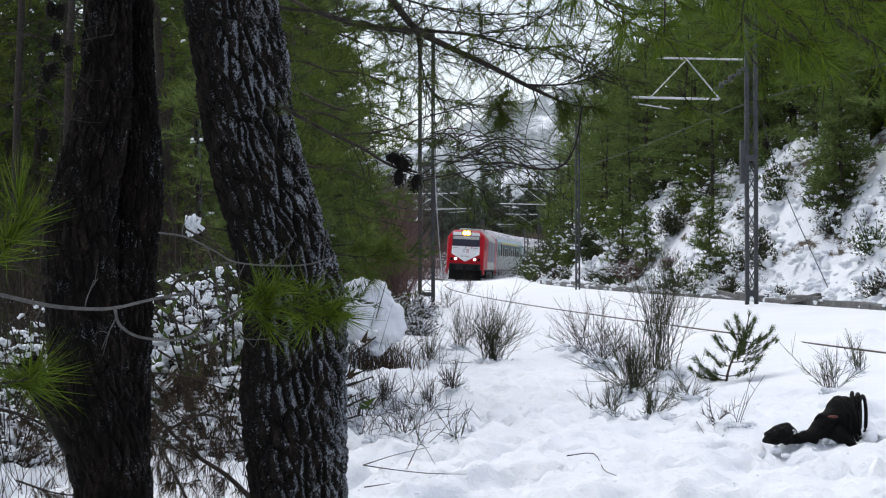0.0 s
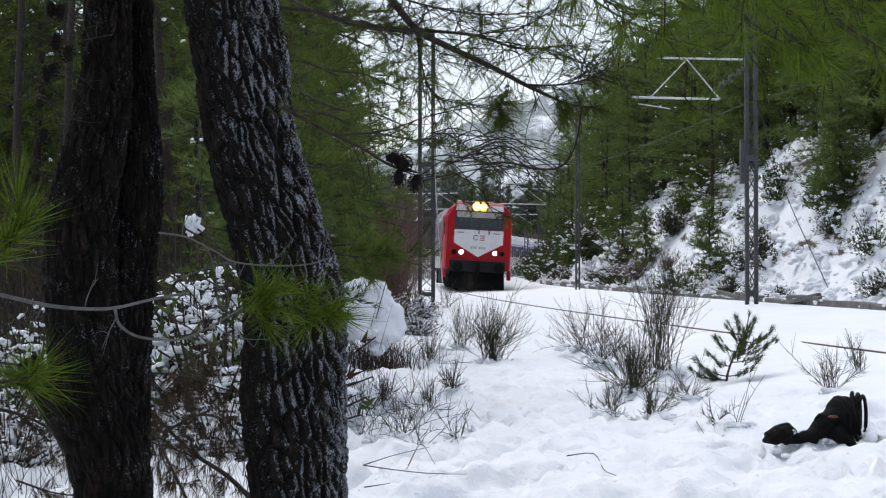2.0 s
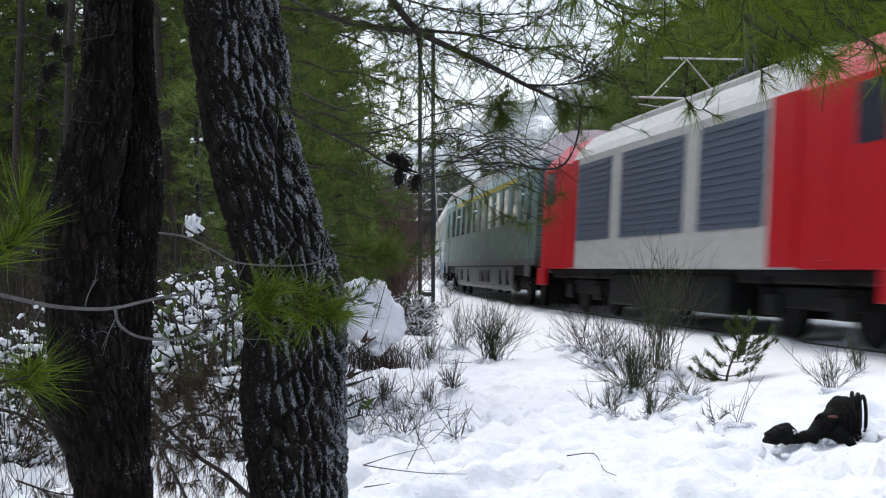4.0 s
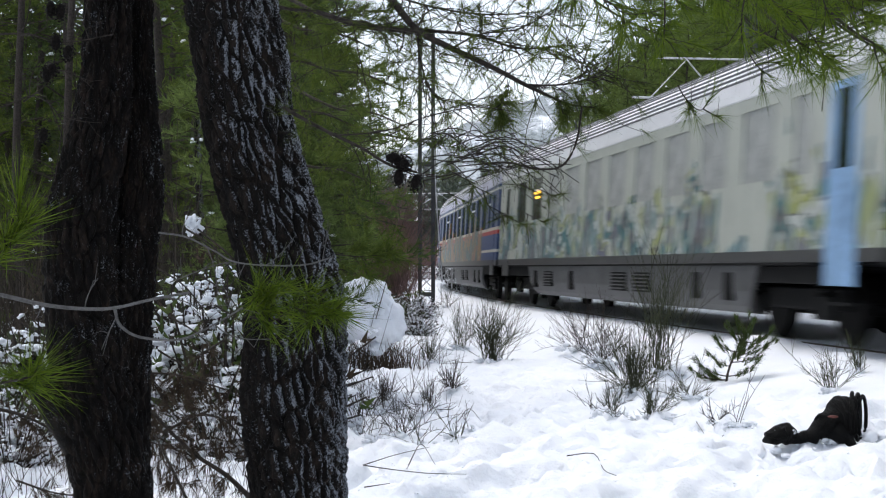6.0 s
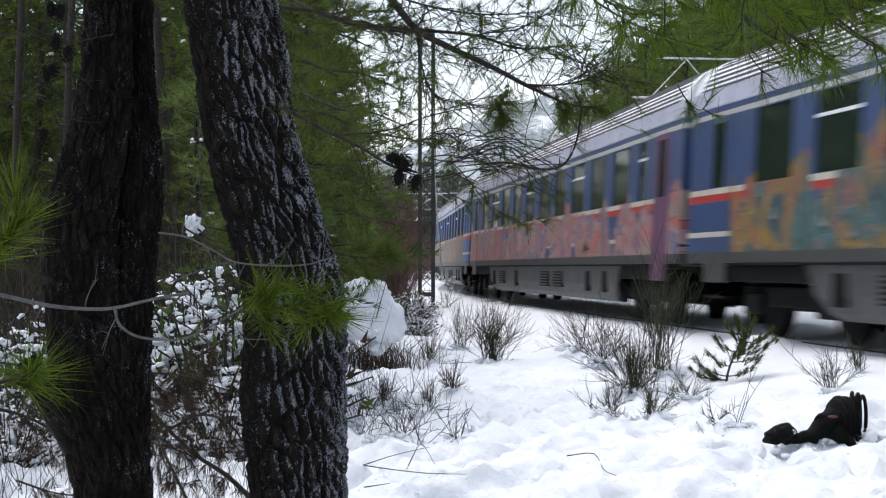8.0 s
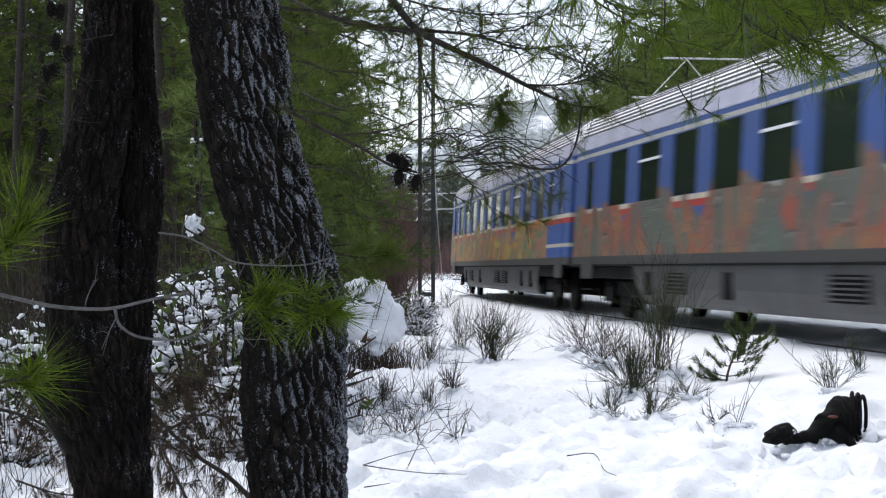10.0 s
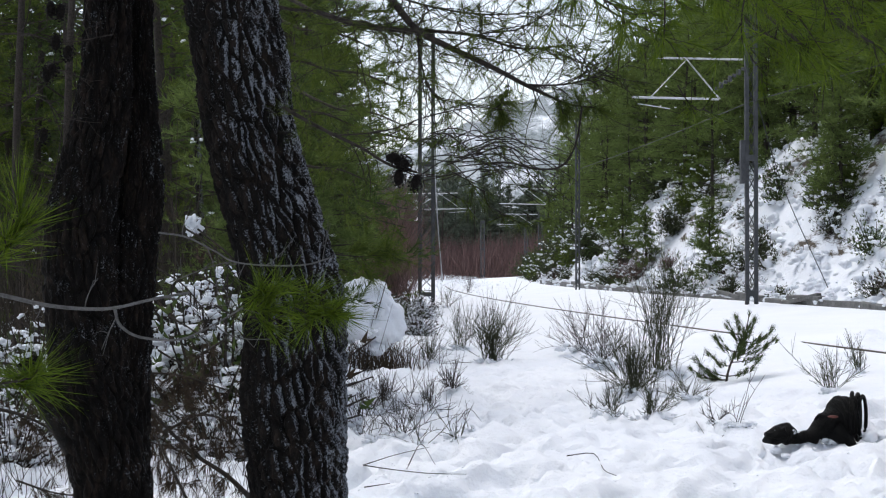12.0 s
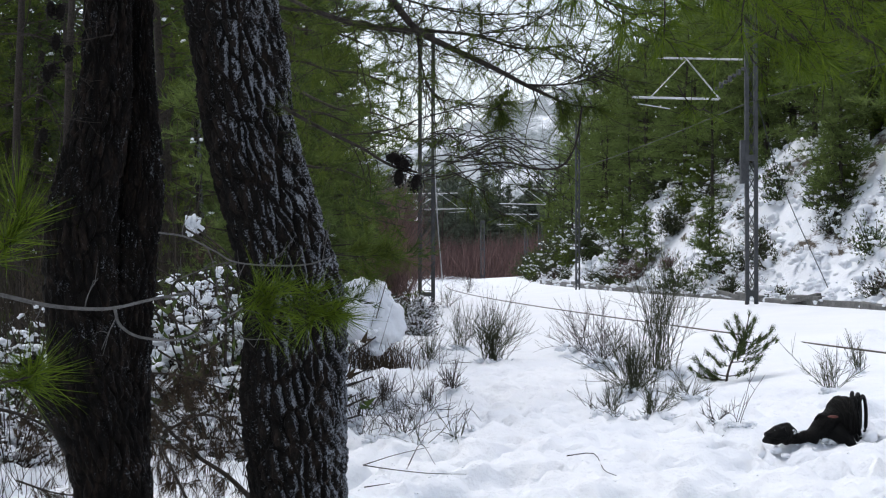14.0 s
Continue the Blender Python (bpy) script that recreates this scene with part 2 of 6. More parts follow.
def bark_material(name, dust, side):
    """Dark wet bark, plated, with wind-blown snow caught on its ridges on the weather side."""
    m, n, l, b = material(name, 0.75)
    geo = n.new("ShaderNodeNewGeometry")
    st = n.new("ShaderNodeMapping")
    st.inputs["Scale"].default_value = (1, 1, 0.3)
    l.new(geo.outputs["Position"], st.inputs[0])
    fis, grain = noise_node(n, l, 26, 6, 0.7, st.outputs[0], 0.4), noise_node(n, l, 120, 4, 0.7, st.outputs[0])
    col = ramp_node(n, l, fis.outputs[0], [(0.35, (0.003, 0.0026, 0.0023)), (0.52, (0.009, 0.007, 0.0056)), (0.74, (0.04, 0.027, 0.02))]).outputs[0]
    dot = n.new("ShaderNodeVectorMath")
    dot.operation = "DOT_PRODUCT"
    l.new(geo.outputs["Normal"], dot.inputs[0])
    dot.inputs[1].default_value = (0.86, -0.46, 0.2)
    fleck, drift = noise_node(n, l, 130, 6, 0.75, geo.outputs["Position"]), noise_node(n, l, 7, 4, 0.65, geo.outputs["Position"])
    k = math_node(n, l, "MULTIPLY_ADD", dot.outputs["Value"], side, math_node(n, l, "MULTIPLY", fleck.outputs[0], 1.5))
    k = math_node(n, l, "MULTIPLY_ADD", drift.outputs[0], 0.7, k)
    k = math_node(n, l, "MULTIPLY_ADD", math_node(n, l, "SUBTRACT", geo.outputs["Pointiness"], 0.5), 0.9, k)
    snowy = ramp_node(n, l, math_node(n, l, "MULTIPLY", k, 0.5), [(dust, (0, 0, 0)), (dust + 0.075, (1, 1, 1))]).outputs[0]
    l.new(mix_node(n, l, snowy, col, (0.25, 0.265, 0.29)), b.inputs["Base Color"])
    bump(n, l, b, math_node(n, l, "MULTIPLY_ADD", grain.outputs[0], 0.4, fis.outputs[0]), 0.8, 0.012)
    b.inputs["Specular IOR Level"].default_value = 0.12
    return m


def plain(name, colour, rough=0.5, metal=0.0, spec=None, var=0.25, scale=6.0):
    """A painted or moulded surface with slight stains."""
    c = np.array(colour)
    return mottled(name, tuple(c * (1 - var)), tuple(np.minimum(c * (1 + var), 1)), scale, rough, metal, 0.08, 0.004, True, spec)


def glowing(name, colour, strength):
    m, n, l, b = material(name, 0.4)
    b.inputs["Base Color"].default_value = (*colour, 1)
    b.inputs["Emission Color"].default_value = (*colour, 1)
    b.inputs["Emission Strength"].default_value = strength
    return m


def livery(name, base, palette, seed, top=2.1, cover=0.5, stripes=True, dirt=0.35, clear=99.0, reach=1.6, behind=-99.0):
    """Coach paint with its stripes, under outlined sprayed shapes and dirt; no spray ahead of x = clear nor behind x = behind."""
    m, n, l, b = material(name, 0.45)
    tc = n.new("ShaderNodeTexCoord").outputs["Object"]
    sep = n.new("ShaderNodeSeparateXYZ")
    l.new(tc, sep.inputs[0])
    z = sep.outputs[2]
    col = base
    if stripes:
        for z0, z1, c in ((3.29, 3.37, (0.55, 0.54, 0.50)), (2.1, 2.19, (0.62, 0.57, 0.46)), (1.98, 2.1, (0.42, 0.035, 0.03)), (1.44, 1.52, (0.58, 0.54, 0.45))):
            band = math_node(n, l, "MULTIPLY", math_node(n, l, "GREATER_THAN", z, z0), math_node(n, l, "LESS_THAN", z, z1))
            col = mix_node(n, l, band, col, c)
    mp = n.new("ShaderNodeMapping")
    mp.inputs["Location"].default_value = (seed * 13.7, 0, seed * 3.1)
    mp.inputs["Rotation"].default_value = (0, radians(12), 0)
    mp.inputs["Scale"].default_value = (1.0, 0.02, 0.62)
    l.new(tc, mp.inputs[0])
    v = mp.outputs[0]
    swirl = noise_node(n, l, 1.15, 1.2, 0.45, v, 1.6)
    level = math_node(n, l, "MULTIPLY_ADD", swirl.outputs[0], 11.0, -1.5)
    step = math_node(n, l, "FRACT", level, 0.0)
    k = len(palette)
    pick = math_node(n, l, "FRACT", math_node(n, l, "MULTIPLY", math_node(n, l, "FLOOR", level, 0.0), 0.3819), 0.0)
    spray = ramp_node(n, l, pick, [(i / k, c) for i, c in enumerate(palette)], "CONSTANT").outputs[0]
    tint = noise_node(n, l, 0.35, 2, 0.5, v)
    spray = mix_node(n, l, ramp_node(n, l, tint.outputs[0], [(0.42, (0, 0, 0)), (0.6, (0.22, 0.22, 0.22))]).outputs[0], spray, palette[0])
    fade = noise_node(n, l, 3.5, 4, 0.7, v)
    spray = mix_node(n, l, math_node(n, l, "MULTIPLY", fade.outputs[0], 0.22), spray, palette[3])
    line = math_node(n, l, "LESS_THAN", step, 0.14)
    spray = mix_node(n, l, line, spray, (0.025, 0.025, 0.03))
    shine = math_node(n, l, "MULTIPLY", math_node(n, l, "GREATER_THAN", step, 0.14), math_node(n, l, "LESS_THAN", step, 0.24))
    spray = mix_node(n, l, math_node(n, l, "MULTIPLY", shine, 0.5), spray, (0.5, 0.48, 0.42))
    area = noise_node(n, l, 0.4, 2, 0.5, v)
    edge = noise_node(n, l, 1.1, 2, 0.5, v)
    lim = math_node(n, l, "MULTIPLY_ADD", math_node(n, l, "SUBTRACT", edge.outputs[0], 0.5), reach * 1.5, top)
    here = math_node(n, l, "MULTIPLY", math_node(n, l, "LESS_THAN", z, lim), math_node(n, l, "LESS_THAN", area.outputs[0], cover))
    here = math_node(n, l, "MULTIPLY", here, math_node(n, l, "LESS_THAN", sep.outputs[0], clear))
    here = math_node(n, l, "MULTIPLY", here, math_node(n, l, "GREATER_THAN", sep.outputs[0], behind))
    here = math_node(n, l, "MULTIPLY", here, math_node(n, l, "GREATER_THAN", z, 1.2))
    col = mix_node(n, l, here, col, spray)
    grime = noise_node(n, l, 2.2, 6, 0.7, v)
    col = mix_node(n, l, math_node(n, l, "MULTIPLY", ramp_node(n, l, grime.outputs[0], [(0.35, (0, 0, 0)), (0.75, (1, 1, 1))]).outputs[0], dirt), col, (0.085, 0.082, 0.075))
    col = mix_node(n, l, math_node(n, l, "LESS_THAN", z, 1.2), col, (0.055, 0.055, 0.053))
    l.new(col, b.inputs["Base Color"])
    return m


SNOW = snow_material()
GROUND = ground_material()
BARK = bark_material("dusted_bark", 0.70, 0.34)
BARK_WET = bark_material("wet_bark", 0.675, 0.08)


def powder_material():
    m, n, l, b = material("airborne_snow", 0.8)
    b.inputs["Base Color"].default_value = (0.9, 0.92, 0.95, 1)
    t = n.new("ShaderNodeBsdfTranslucent")
    t.inputs["Color"].default_value = (0.9, 0.92, 0.95, 1)
    mix = n.new("ShaderNodeMixShader")
    mix.inputs[0].default_value = 0.5
    l.new(b.outputs[0], mix.inputs[1])
    l.new(t.outputs[0], mix.inputs[2])
    l.new(mix.outputs[0], n["Material Output"].inputs[0])
    return m


POWDER_SNOW = powder_material()
STEEL = mottled("galvanised_steel", (0.025, 0.027, 0.03), (0.07, 0.073, 0.078), 8, 0.6, 0.15)
RUST = mottled("rail_steel", (0.03, 0.022, 0.018), (0.10, 0.07, 0.05), 12, 0.5, 0.5)
ARM = mottled("aluminium_tube", (0.45, 0.46, 0.47), (0.62, 0.63, 0.64), 8, 0.4, 0.5)
CONCRETE = mottled("old_concrete", (0.06, 0.06, 0.058), (0.2, 0.2, 0.19), 5, 0.9)
# one needle in three tones: light and shade put into its colour
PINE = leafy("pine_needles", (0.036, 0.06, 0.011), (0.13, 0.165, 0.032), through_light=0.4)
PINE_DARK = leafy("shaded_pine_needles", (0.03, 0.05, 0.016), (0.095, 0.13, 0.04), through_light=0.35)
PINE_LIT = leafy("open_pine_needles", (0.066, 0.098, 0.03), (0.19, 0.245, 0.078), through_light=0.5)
# far needles greyed and lightened: air haze put into their colour
HAZED = leafy("frosted_pine_needles", (0.05, 0.065, 0.045), (0.17, 0.195, 0.15), through_light=0.35)
DRY = leafy("withered_needles", (0.03, 0.022, 0.015), (0.105, 0.075, 0.05))
TWIG = mottled("twig_bark", (0.014, 0.011, 0.009), (0.06, 0.05, 0.042), 40, 0.85, spec=0.15)
UNDER = leafy("bare_brown_twigs", (0.018, 0.015, 0.011), (0.07, 0.058, 0.045))
BROOM = leafy("broom_stems", (0.028, 0.033, 0.02), (0.095, 0.102, 0.062))
REDTWIG = leafy("reddish_twigs", (0.10, 0.065, 0.06), (0.23, 0.145, 0.132))
MAQUIS = leafy("evergreen_leaves", (0.028, 0.036, 0.018), (0.10, 0.115, 0.06), through_light=0.25)

# ---- ground ----
def axis_steps(dense0, dense1, step, lo, hi, grow=1.16, grow_low=1.2):
    mid = list(np.arange(dense0, dense1, step))
    a, s = [], step
    x = dense0
    while x > lo:
        s *= grow_low
        x -= s
        a.append(x)
    c, s, x = [], step, mid[-1]
    while x < hi:
        s *= grow
        x += s
        c.append(x)
    return np.array(a[::-1] + mid + c)


def build_ground():
    xs, ys = axis_steps(-3.5, 9, 0.06, -1500, 1500, 1.09), axis_steps(8.5, 22, 0.055, -1200, 1800, 1.014)
    X, Y = np.meshgrid(xs, ys)
    Z = ground(X, Y)
    nx, ny = len(xs), len(ys)
    i, j = np.meshgrid(np.arange(ny - 1), np.arange(nx - 1), indexing="ij")
    a = (i * nx + j).ravel()
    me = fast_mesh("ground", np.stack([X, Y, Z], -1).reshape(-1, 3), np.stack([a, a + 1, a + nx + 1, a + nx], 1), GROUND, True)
    tagged(new("ground", me), "snow-covered ground beside a railway, with a steep snowy cutting", "ground", kind="structure")


build_ground()


def build_rails():
    for off, top in ((-0.76, 0.009), (0.76, -0.05)):
        ring = [(-0.036, top), (0.036, top), (0.036, -0.03), (0.01, -0.05), (0.01, -0.15), (-0.01, -0.15), (-0.01, -0.05), (-0.036, -0.03)]
        ss = np.linspace(-130, 110, 160)
        v, f = [], []
        for s in ss:
            for o, z in ring:
                v.append((*on_track(s, off + o), z))
        k = len(ring)
        for i in range(len(ss) - 1):
            for j in range(k):
                f.append((i * k + j, i * k + (j + 1) % k, (i + 1) * k + (j + 1) % k, (i + 1) * k + j))
        tagged(new("rail", mesh("rail", v, f, RUST)), "dark steel rail sunk in deep snow", "rail", "rails of the track", "structure")


build_rails()

# ---- the train ----
PAINT_RED = plain("red_paint", (0.37, 0.003, 0.010), 0.42, spec=0.22, var=0.12)
PAINT_WHITE = plain("white_paint", (0.72, 0.72, 0.72), 0.4, var=0.1)
PAINT_GREY = plain("grey_paint", (0.36, 0.36, 0.34), 0.5)
PAINT_NAVY = plain("slate_blue_panel", (0.06, 0.075, 0.11), 0.5)
BLACK = plain("black_iron", (0.007, 0.007, 0.007), 0.7, spec=0.1)
BUFFER_BEAM = plain("dark_grey_beam", (0.016, 0.017, 0.018), 0.6, spec=0.15)
SKIRT = plain("dirty_grey_skirt", (0.055, 0.056, 0.057), 0.6, var=0.35, scale=1.5)
ROOF = plain("ribbed_silver_roof", (0.86, 0.86, 0.88), 0.5, var=0.15, scale=2.0)
CANT_TEAL = plain("pale_teal_cantrail", (0.40, 0.52, 0.56), 0.45, var=0.2, scale=1.5)
CANT = plain("lilac_grey_cantrail", (0.50, 0.50, 0.60), 0.45, var=0.2, scale=1.5)
LAMP_WARM = glowing("headlight_glow", (1.0, 0.5, 0.1), 22.0)
# glare round the top lamps, made as glowing orange discs behind the lenses
LAMP_HALO = glowing("headlight_reflector", (1.0, 0.33, 0.03), 2.4)
LAMP_WHITE = glowing("headlamp_glow", (1.0, 0.88, 0.72), 14.0)
CABIN_LIGHT = glowing("saloon_light", (1.0, 0.5, 0.05), 2.2)


def glass_material(name, colour, rough=0.08):
    m, n, l, b = material(name, rough)
    b.inputs["Base Color"].default_value = (*colour, 1)
    b.inputs["Specular IOR Level"].default_value = 0.28
    return m


PANE = glass_material("dark_window_glass", (0.018, 0.028, 0.02))
SCREEN = glass_material("windscreen_glass", (0.03, 0.03, 0.045))


def bogie(parent, x, r=0.46, base=1.25):
    frame_ob = part("bogie", boxes((x - 1.75, x + 1.75, -1.12, -0.98, 0.42, 0.72), (x - 1.75, x + 1.75, 0.98, 1.12, 0.42, 0.72), (x - 0.3, x + 0.3, -1.0, 1.0, 0.4, 0.75),
                                   (x - 1.55, x - 0.95, -1.2, -1.1, 0.3, 0.62), (x + 0.95, x + 1.55, -1.2, -1.1, 0.3, 0.62), bevel=0.03), BLACK, parent, "black iron bogie frame")
    for dx in (-base, base):
        bm = bmesh.new()
        for y in (-0.76, 0.76):
            drum(bm, x + dx, y, r, r, 0.065, "y", 24)
            drum(bm, x + dx, y * 0.94, r, r + 0.028, 0.02, "y", 24)
        drum(bm, x + dx, 0, r, 0.09, 0.8, "y", 10)
        part("wheelset", bm, BLACK, frame_ob)
        spring = bmesh.new()
        for k in range(5):
            drum(spring, x + dx, -1.16, 0.64 + k * 0.05, 0.11, 0.014, "z", 12)
        part("spring", spring, BLACK, frame_ob)
    return frame_ob


def buffers(parent, x, way):
    for y in (-0.88, 0.88):
        bm = drum(bmesh.new(), x + way * 0.25, y, 1.05, 0.09, 0.25, "x", 14)
        drum(bm, x + way * 0.52, y, 1.05, 0.23, 0.03, "x", 20)
        part("buffer", bm, BLACK, parent)


def side_ring(w, z0, z1):
    return [(-w, z0), (w, z0), (w, z1), (-w, z1)]


def coach(name, paint, roof_paint, cant_paint, label, lit=None, sealed=False, door_paint=None):
    """A 26.4 m express coach: x ahead, origin on the rails at its middle."""
    root = tagged(new(name), label, "railway coach", "coaches of the train")
    W, H = 1.42, 13.0
    # shell: side walls built of piers and rails, so that the windows are true openings
    wins = [(-9.7 + 2.04 * k, 1.3) for k in range(10)] + [(10.35, 0.55)]
    doors = [-11.75, 11.75]
    for sgn, wall in ((-1, "near"), (1, "far")):
        y0, y1 = sorted((sgn * W, sgn * (W - 0.07)))
        rows = [(-H, H, y0, y1, 1.04, 2.2), (-H, H, y0, y1, 3.27, 3.48)]
        edges = [-H]
        for d, wd in sorted([(c, wd) for c, wd in wins] + [(d, 0.5) for d in doors]):
            edges += [d - wd / 2, d + wd / 2]
        edges.append(H)
        rows += [(edges[i], edges[i + 1], y0, y1, 2.2, 3.27) for i in range(0, len(edges), 2)]
        part("side_wall", boxes(*rows), paint, root)
    for x0 in (H - 0.06, -H):
        part("end_wall", boxes((x0, x0 + 0.06, -W + 0.07, W - 0.07, 1.0, 3.7)), paint, root)
    part("floor_pan", boxes((-H + 0.06, H - 0.06, -W + 0.09, W - 0.09, 1.02, 1.28)), BLACK, root)
    part("sill_beam", boxes((-10.9, 10.9, -W - 0.012, W + 0.012, 1.0, 1.035), bevel=0.008), BLACK, root, "dark seam under the body side")
    # roof: curved, with raised ribs along it, coloured dark as the shade between them
    half = [(W - 0.01, 3.66), (W - 0.03, 3.78), (W - 0.10, 3.95), (W - 0.24, 4.14), (W - 0.46, 4.31), (W - 0.80, 4.44), (W - 1.42, 4.5)]
    ring = half + [(-y, z) for y, z in half[-2::-1]]
    roof = part("roof", prism(bmesh.new(), ring, -H, H), roof_paint, root, "ribbed silver roof")
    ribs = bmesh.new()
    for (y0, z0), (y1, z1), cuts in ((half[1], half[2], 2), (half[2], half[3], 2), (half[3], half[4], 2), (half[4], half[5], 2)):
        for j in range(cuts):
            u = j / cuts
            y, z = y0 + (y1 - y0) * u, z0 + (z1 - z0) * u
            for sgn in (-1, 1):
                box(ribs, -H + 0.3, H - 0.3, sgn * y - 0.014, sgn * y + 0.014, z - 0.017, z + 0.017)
    part("rib", ribs, RIB_SHADE, roof)
    for sgn in (-1, 1):
        part("cantrail", prism(bmesh.new(), [(sgn * (W + 0.002), 3.46), (sgn * (W + 0.012), 3.48), (sgn * (W + 0.004), 3.74), (sgn * (W - 0.1), 3.76), (sgn * (W - 0.1), 3.46)], -H, H), cant_paint, root)
    # glazing, set back in its openings
    pane = boxes((-0.66, 0.66, -0.01, 0.01, 2.19, 3.28))
    pane_me = bpy.data.meshes.new("window_pane")
    pane.to_mesh(pane_me), pane.free()
    pane_me.materials.append(PANE)
    blind_me = pane_me.copy()
    blind_me.materials[0] = WHITEWASH
    rail_me = bpy.data.meshes.new("window_bar")
    bm = boxes((-0.65, 0.65, -0.03, 0.03, 2.93, 2.975))
    bm.to_mesh(bm_me := rail_me), bm.free()
    rail_me.materials.append(ROOF)
    for k, (c, _) in enumerate(wins):
        for sgn in (-1, 1):
            p = new("window", blind_me if sealed and k > 1 else pane_me)
            p.parent = root
            p.scale = (_ / 1.3, 1, 1)
            p.location = (c, sgn * (W - 0.035), 0)
            if k % 3 == 1 and not (sealed and k > 1):
                q = new("bar", rail_me)
                q.parent = p
    if lit is not None:
        part("saloon_lamp", boxes((lit - 0.3, lit + 0.3, -W + 0.008, -W + 0.02, 2.86, 2.92), (lit - 0.12, lit + 0.34, -W + 0.008, -W + 0.02, 2.74, 2.79)), CABIN_LIGHT, root, "lit orange lamp behind a window")
    for d in doors:
        for sgn in (-1, 1):
            y0, y1 = sorted((sgn * (W - 0.03), sgn * (W + 0.012)))
            frame_rows = ((d - 0.45, d - 0.25, y0, y1, 0.74, 3.3), (d + 0.25, d + 0.45, y0, y1, 0.74, 3.3), (d - 0.25, d + 0.25, y0, y1, 0.74, 2.2), (d - 0.25, d + 0.25, y0, y1, 3.2, 3.3))
            door = part("door", boxes(*frame_rows), door_paint if door_paint and d > 0 else paint, root)
            part("pane", boxes((d - 0.25, d + 0.25, sgn * (W - 0.02) - 0.006, sgn * (W - 0.02) + 0.006, 2.2, 3.2)), PANE, door)
            part("step", boxes((d - 0.4, d + 0.4, sgn * (W - 0.12) - 0.11, sgn * (W - 0.12) + 0.11, 0.5, 0.54)), BLACK, root)
    # skirts between the bogies with their hatches and louvres
    for sgn in (-1, 1):
        ys = sgn * (W - 0.03)
        ring = [(ys, 1.0), (ys - sgn * 0.02, 0.62), (ys - sgn * 0.09, 0.4), (ys - sgn * 0.2, 0.3), (ys - sgn * 0.25, 0.3), (ys - sgn * 0.06, 0.62), (ys - sgn * 0.04, 1.0)]
        panel = prism(bmesh.new(), ring, -8.5, 8.8)
        for q in panel.verts:                # the ends are raked and rounded off below
            q.co.x -= math.copysign(0.75 * max(0.0, (1.0 - q.co.z) / 0.7) ** 1.6, q.co.x)
        skirt = part("skirt", panel, SKIRT, root, "dirty grey equipment skirt with raked ends")
        for x0, wd in ((-5.9, 0.95), (0.9, 1.1), (2.6, 1.1)):
            y0, y1 = sorted((ys - sgn * 0.05, ys + sgn * 0.006))
            grille = part("louvre", boxes((x0 - wd / 2, x0 + wd / 2, y0, y1, 0.52, 0.88)), BLACK, skirt)
            part("slat", boxes(*[(x0 - wd / 2, x0 + wd / 2, *sorted((y1 if sgn > 0 else y0, (y1 if sgn > 0 else y0) + sgn * 0.02)), 0.55 + 0.068 * k, 0.578 + 0.068 * k) for k in range(5)]), SKIRT, grille)
        for x0 in (-7.5, -3.4, 5.9, 7.5):
            y0, y1 = sorted((ys - sgn * 0.05, ys + sgn * 0.005))
            part("hatch", boxes((x0 - 0.2, x0 + 0.2, y0, y1, 0.47, 0.9), bevel=0.02), BLACK, skirt)
    # black block added to keep the shaded space behind the skirts dark
    part("equipment_case", boxes((-7.4, 7.6, -1.1, 1.1, 0.36, 1.0), bevel=0.04), BLACK, root, "black block added to darken the space under the floor")
    for x in (-9.5, 9.5):
        bogie(root, x)
        for sgn in (-1, 1):
            y0, y1 = sorted((sgn * 1.2, sgn * 1.36))
            # black panel added over the bogie, where deep shade lies
            part("bogie_cover", boxes((x - 1.9, x + 1.9, y0, y1, 0.76, 1.0), bevel=0.02), BLACK, root)
    for way in (-1, 1):
        buffers(root, way * H, way)
        part("gangway", boxes((way * (H + 0.09) - 0.1, way * (H + 0.09) + 0.1, -0.75, 0.75, 1.1, 3.5), bevel=0.05), BLACK, root, "black rubber gangway")
    return root


WHITEWASH = plain("smeared_white_glass", (0.30, 0.31, 0.29), 0.4, var=0.35, scale=3.0)
RIB_SHADE = plain("roof_rib_shade", (0.10, 0.10, 0.11), 0.5)
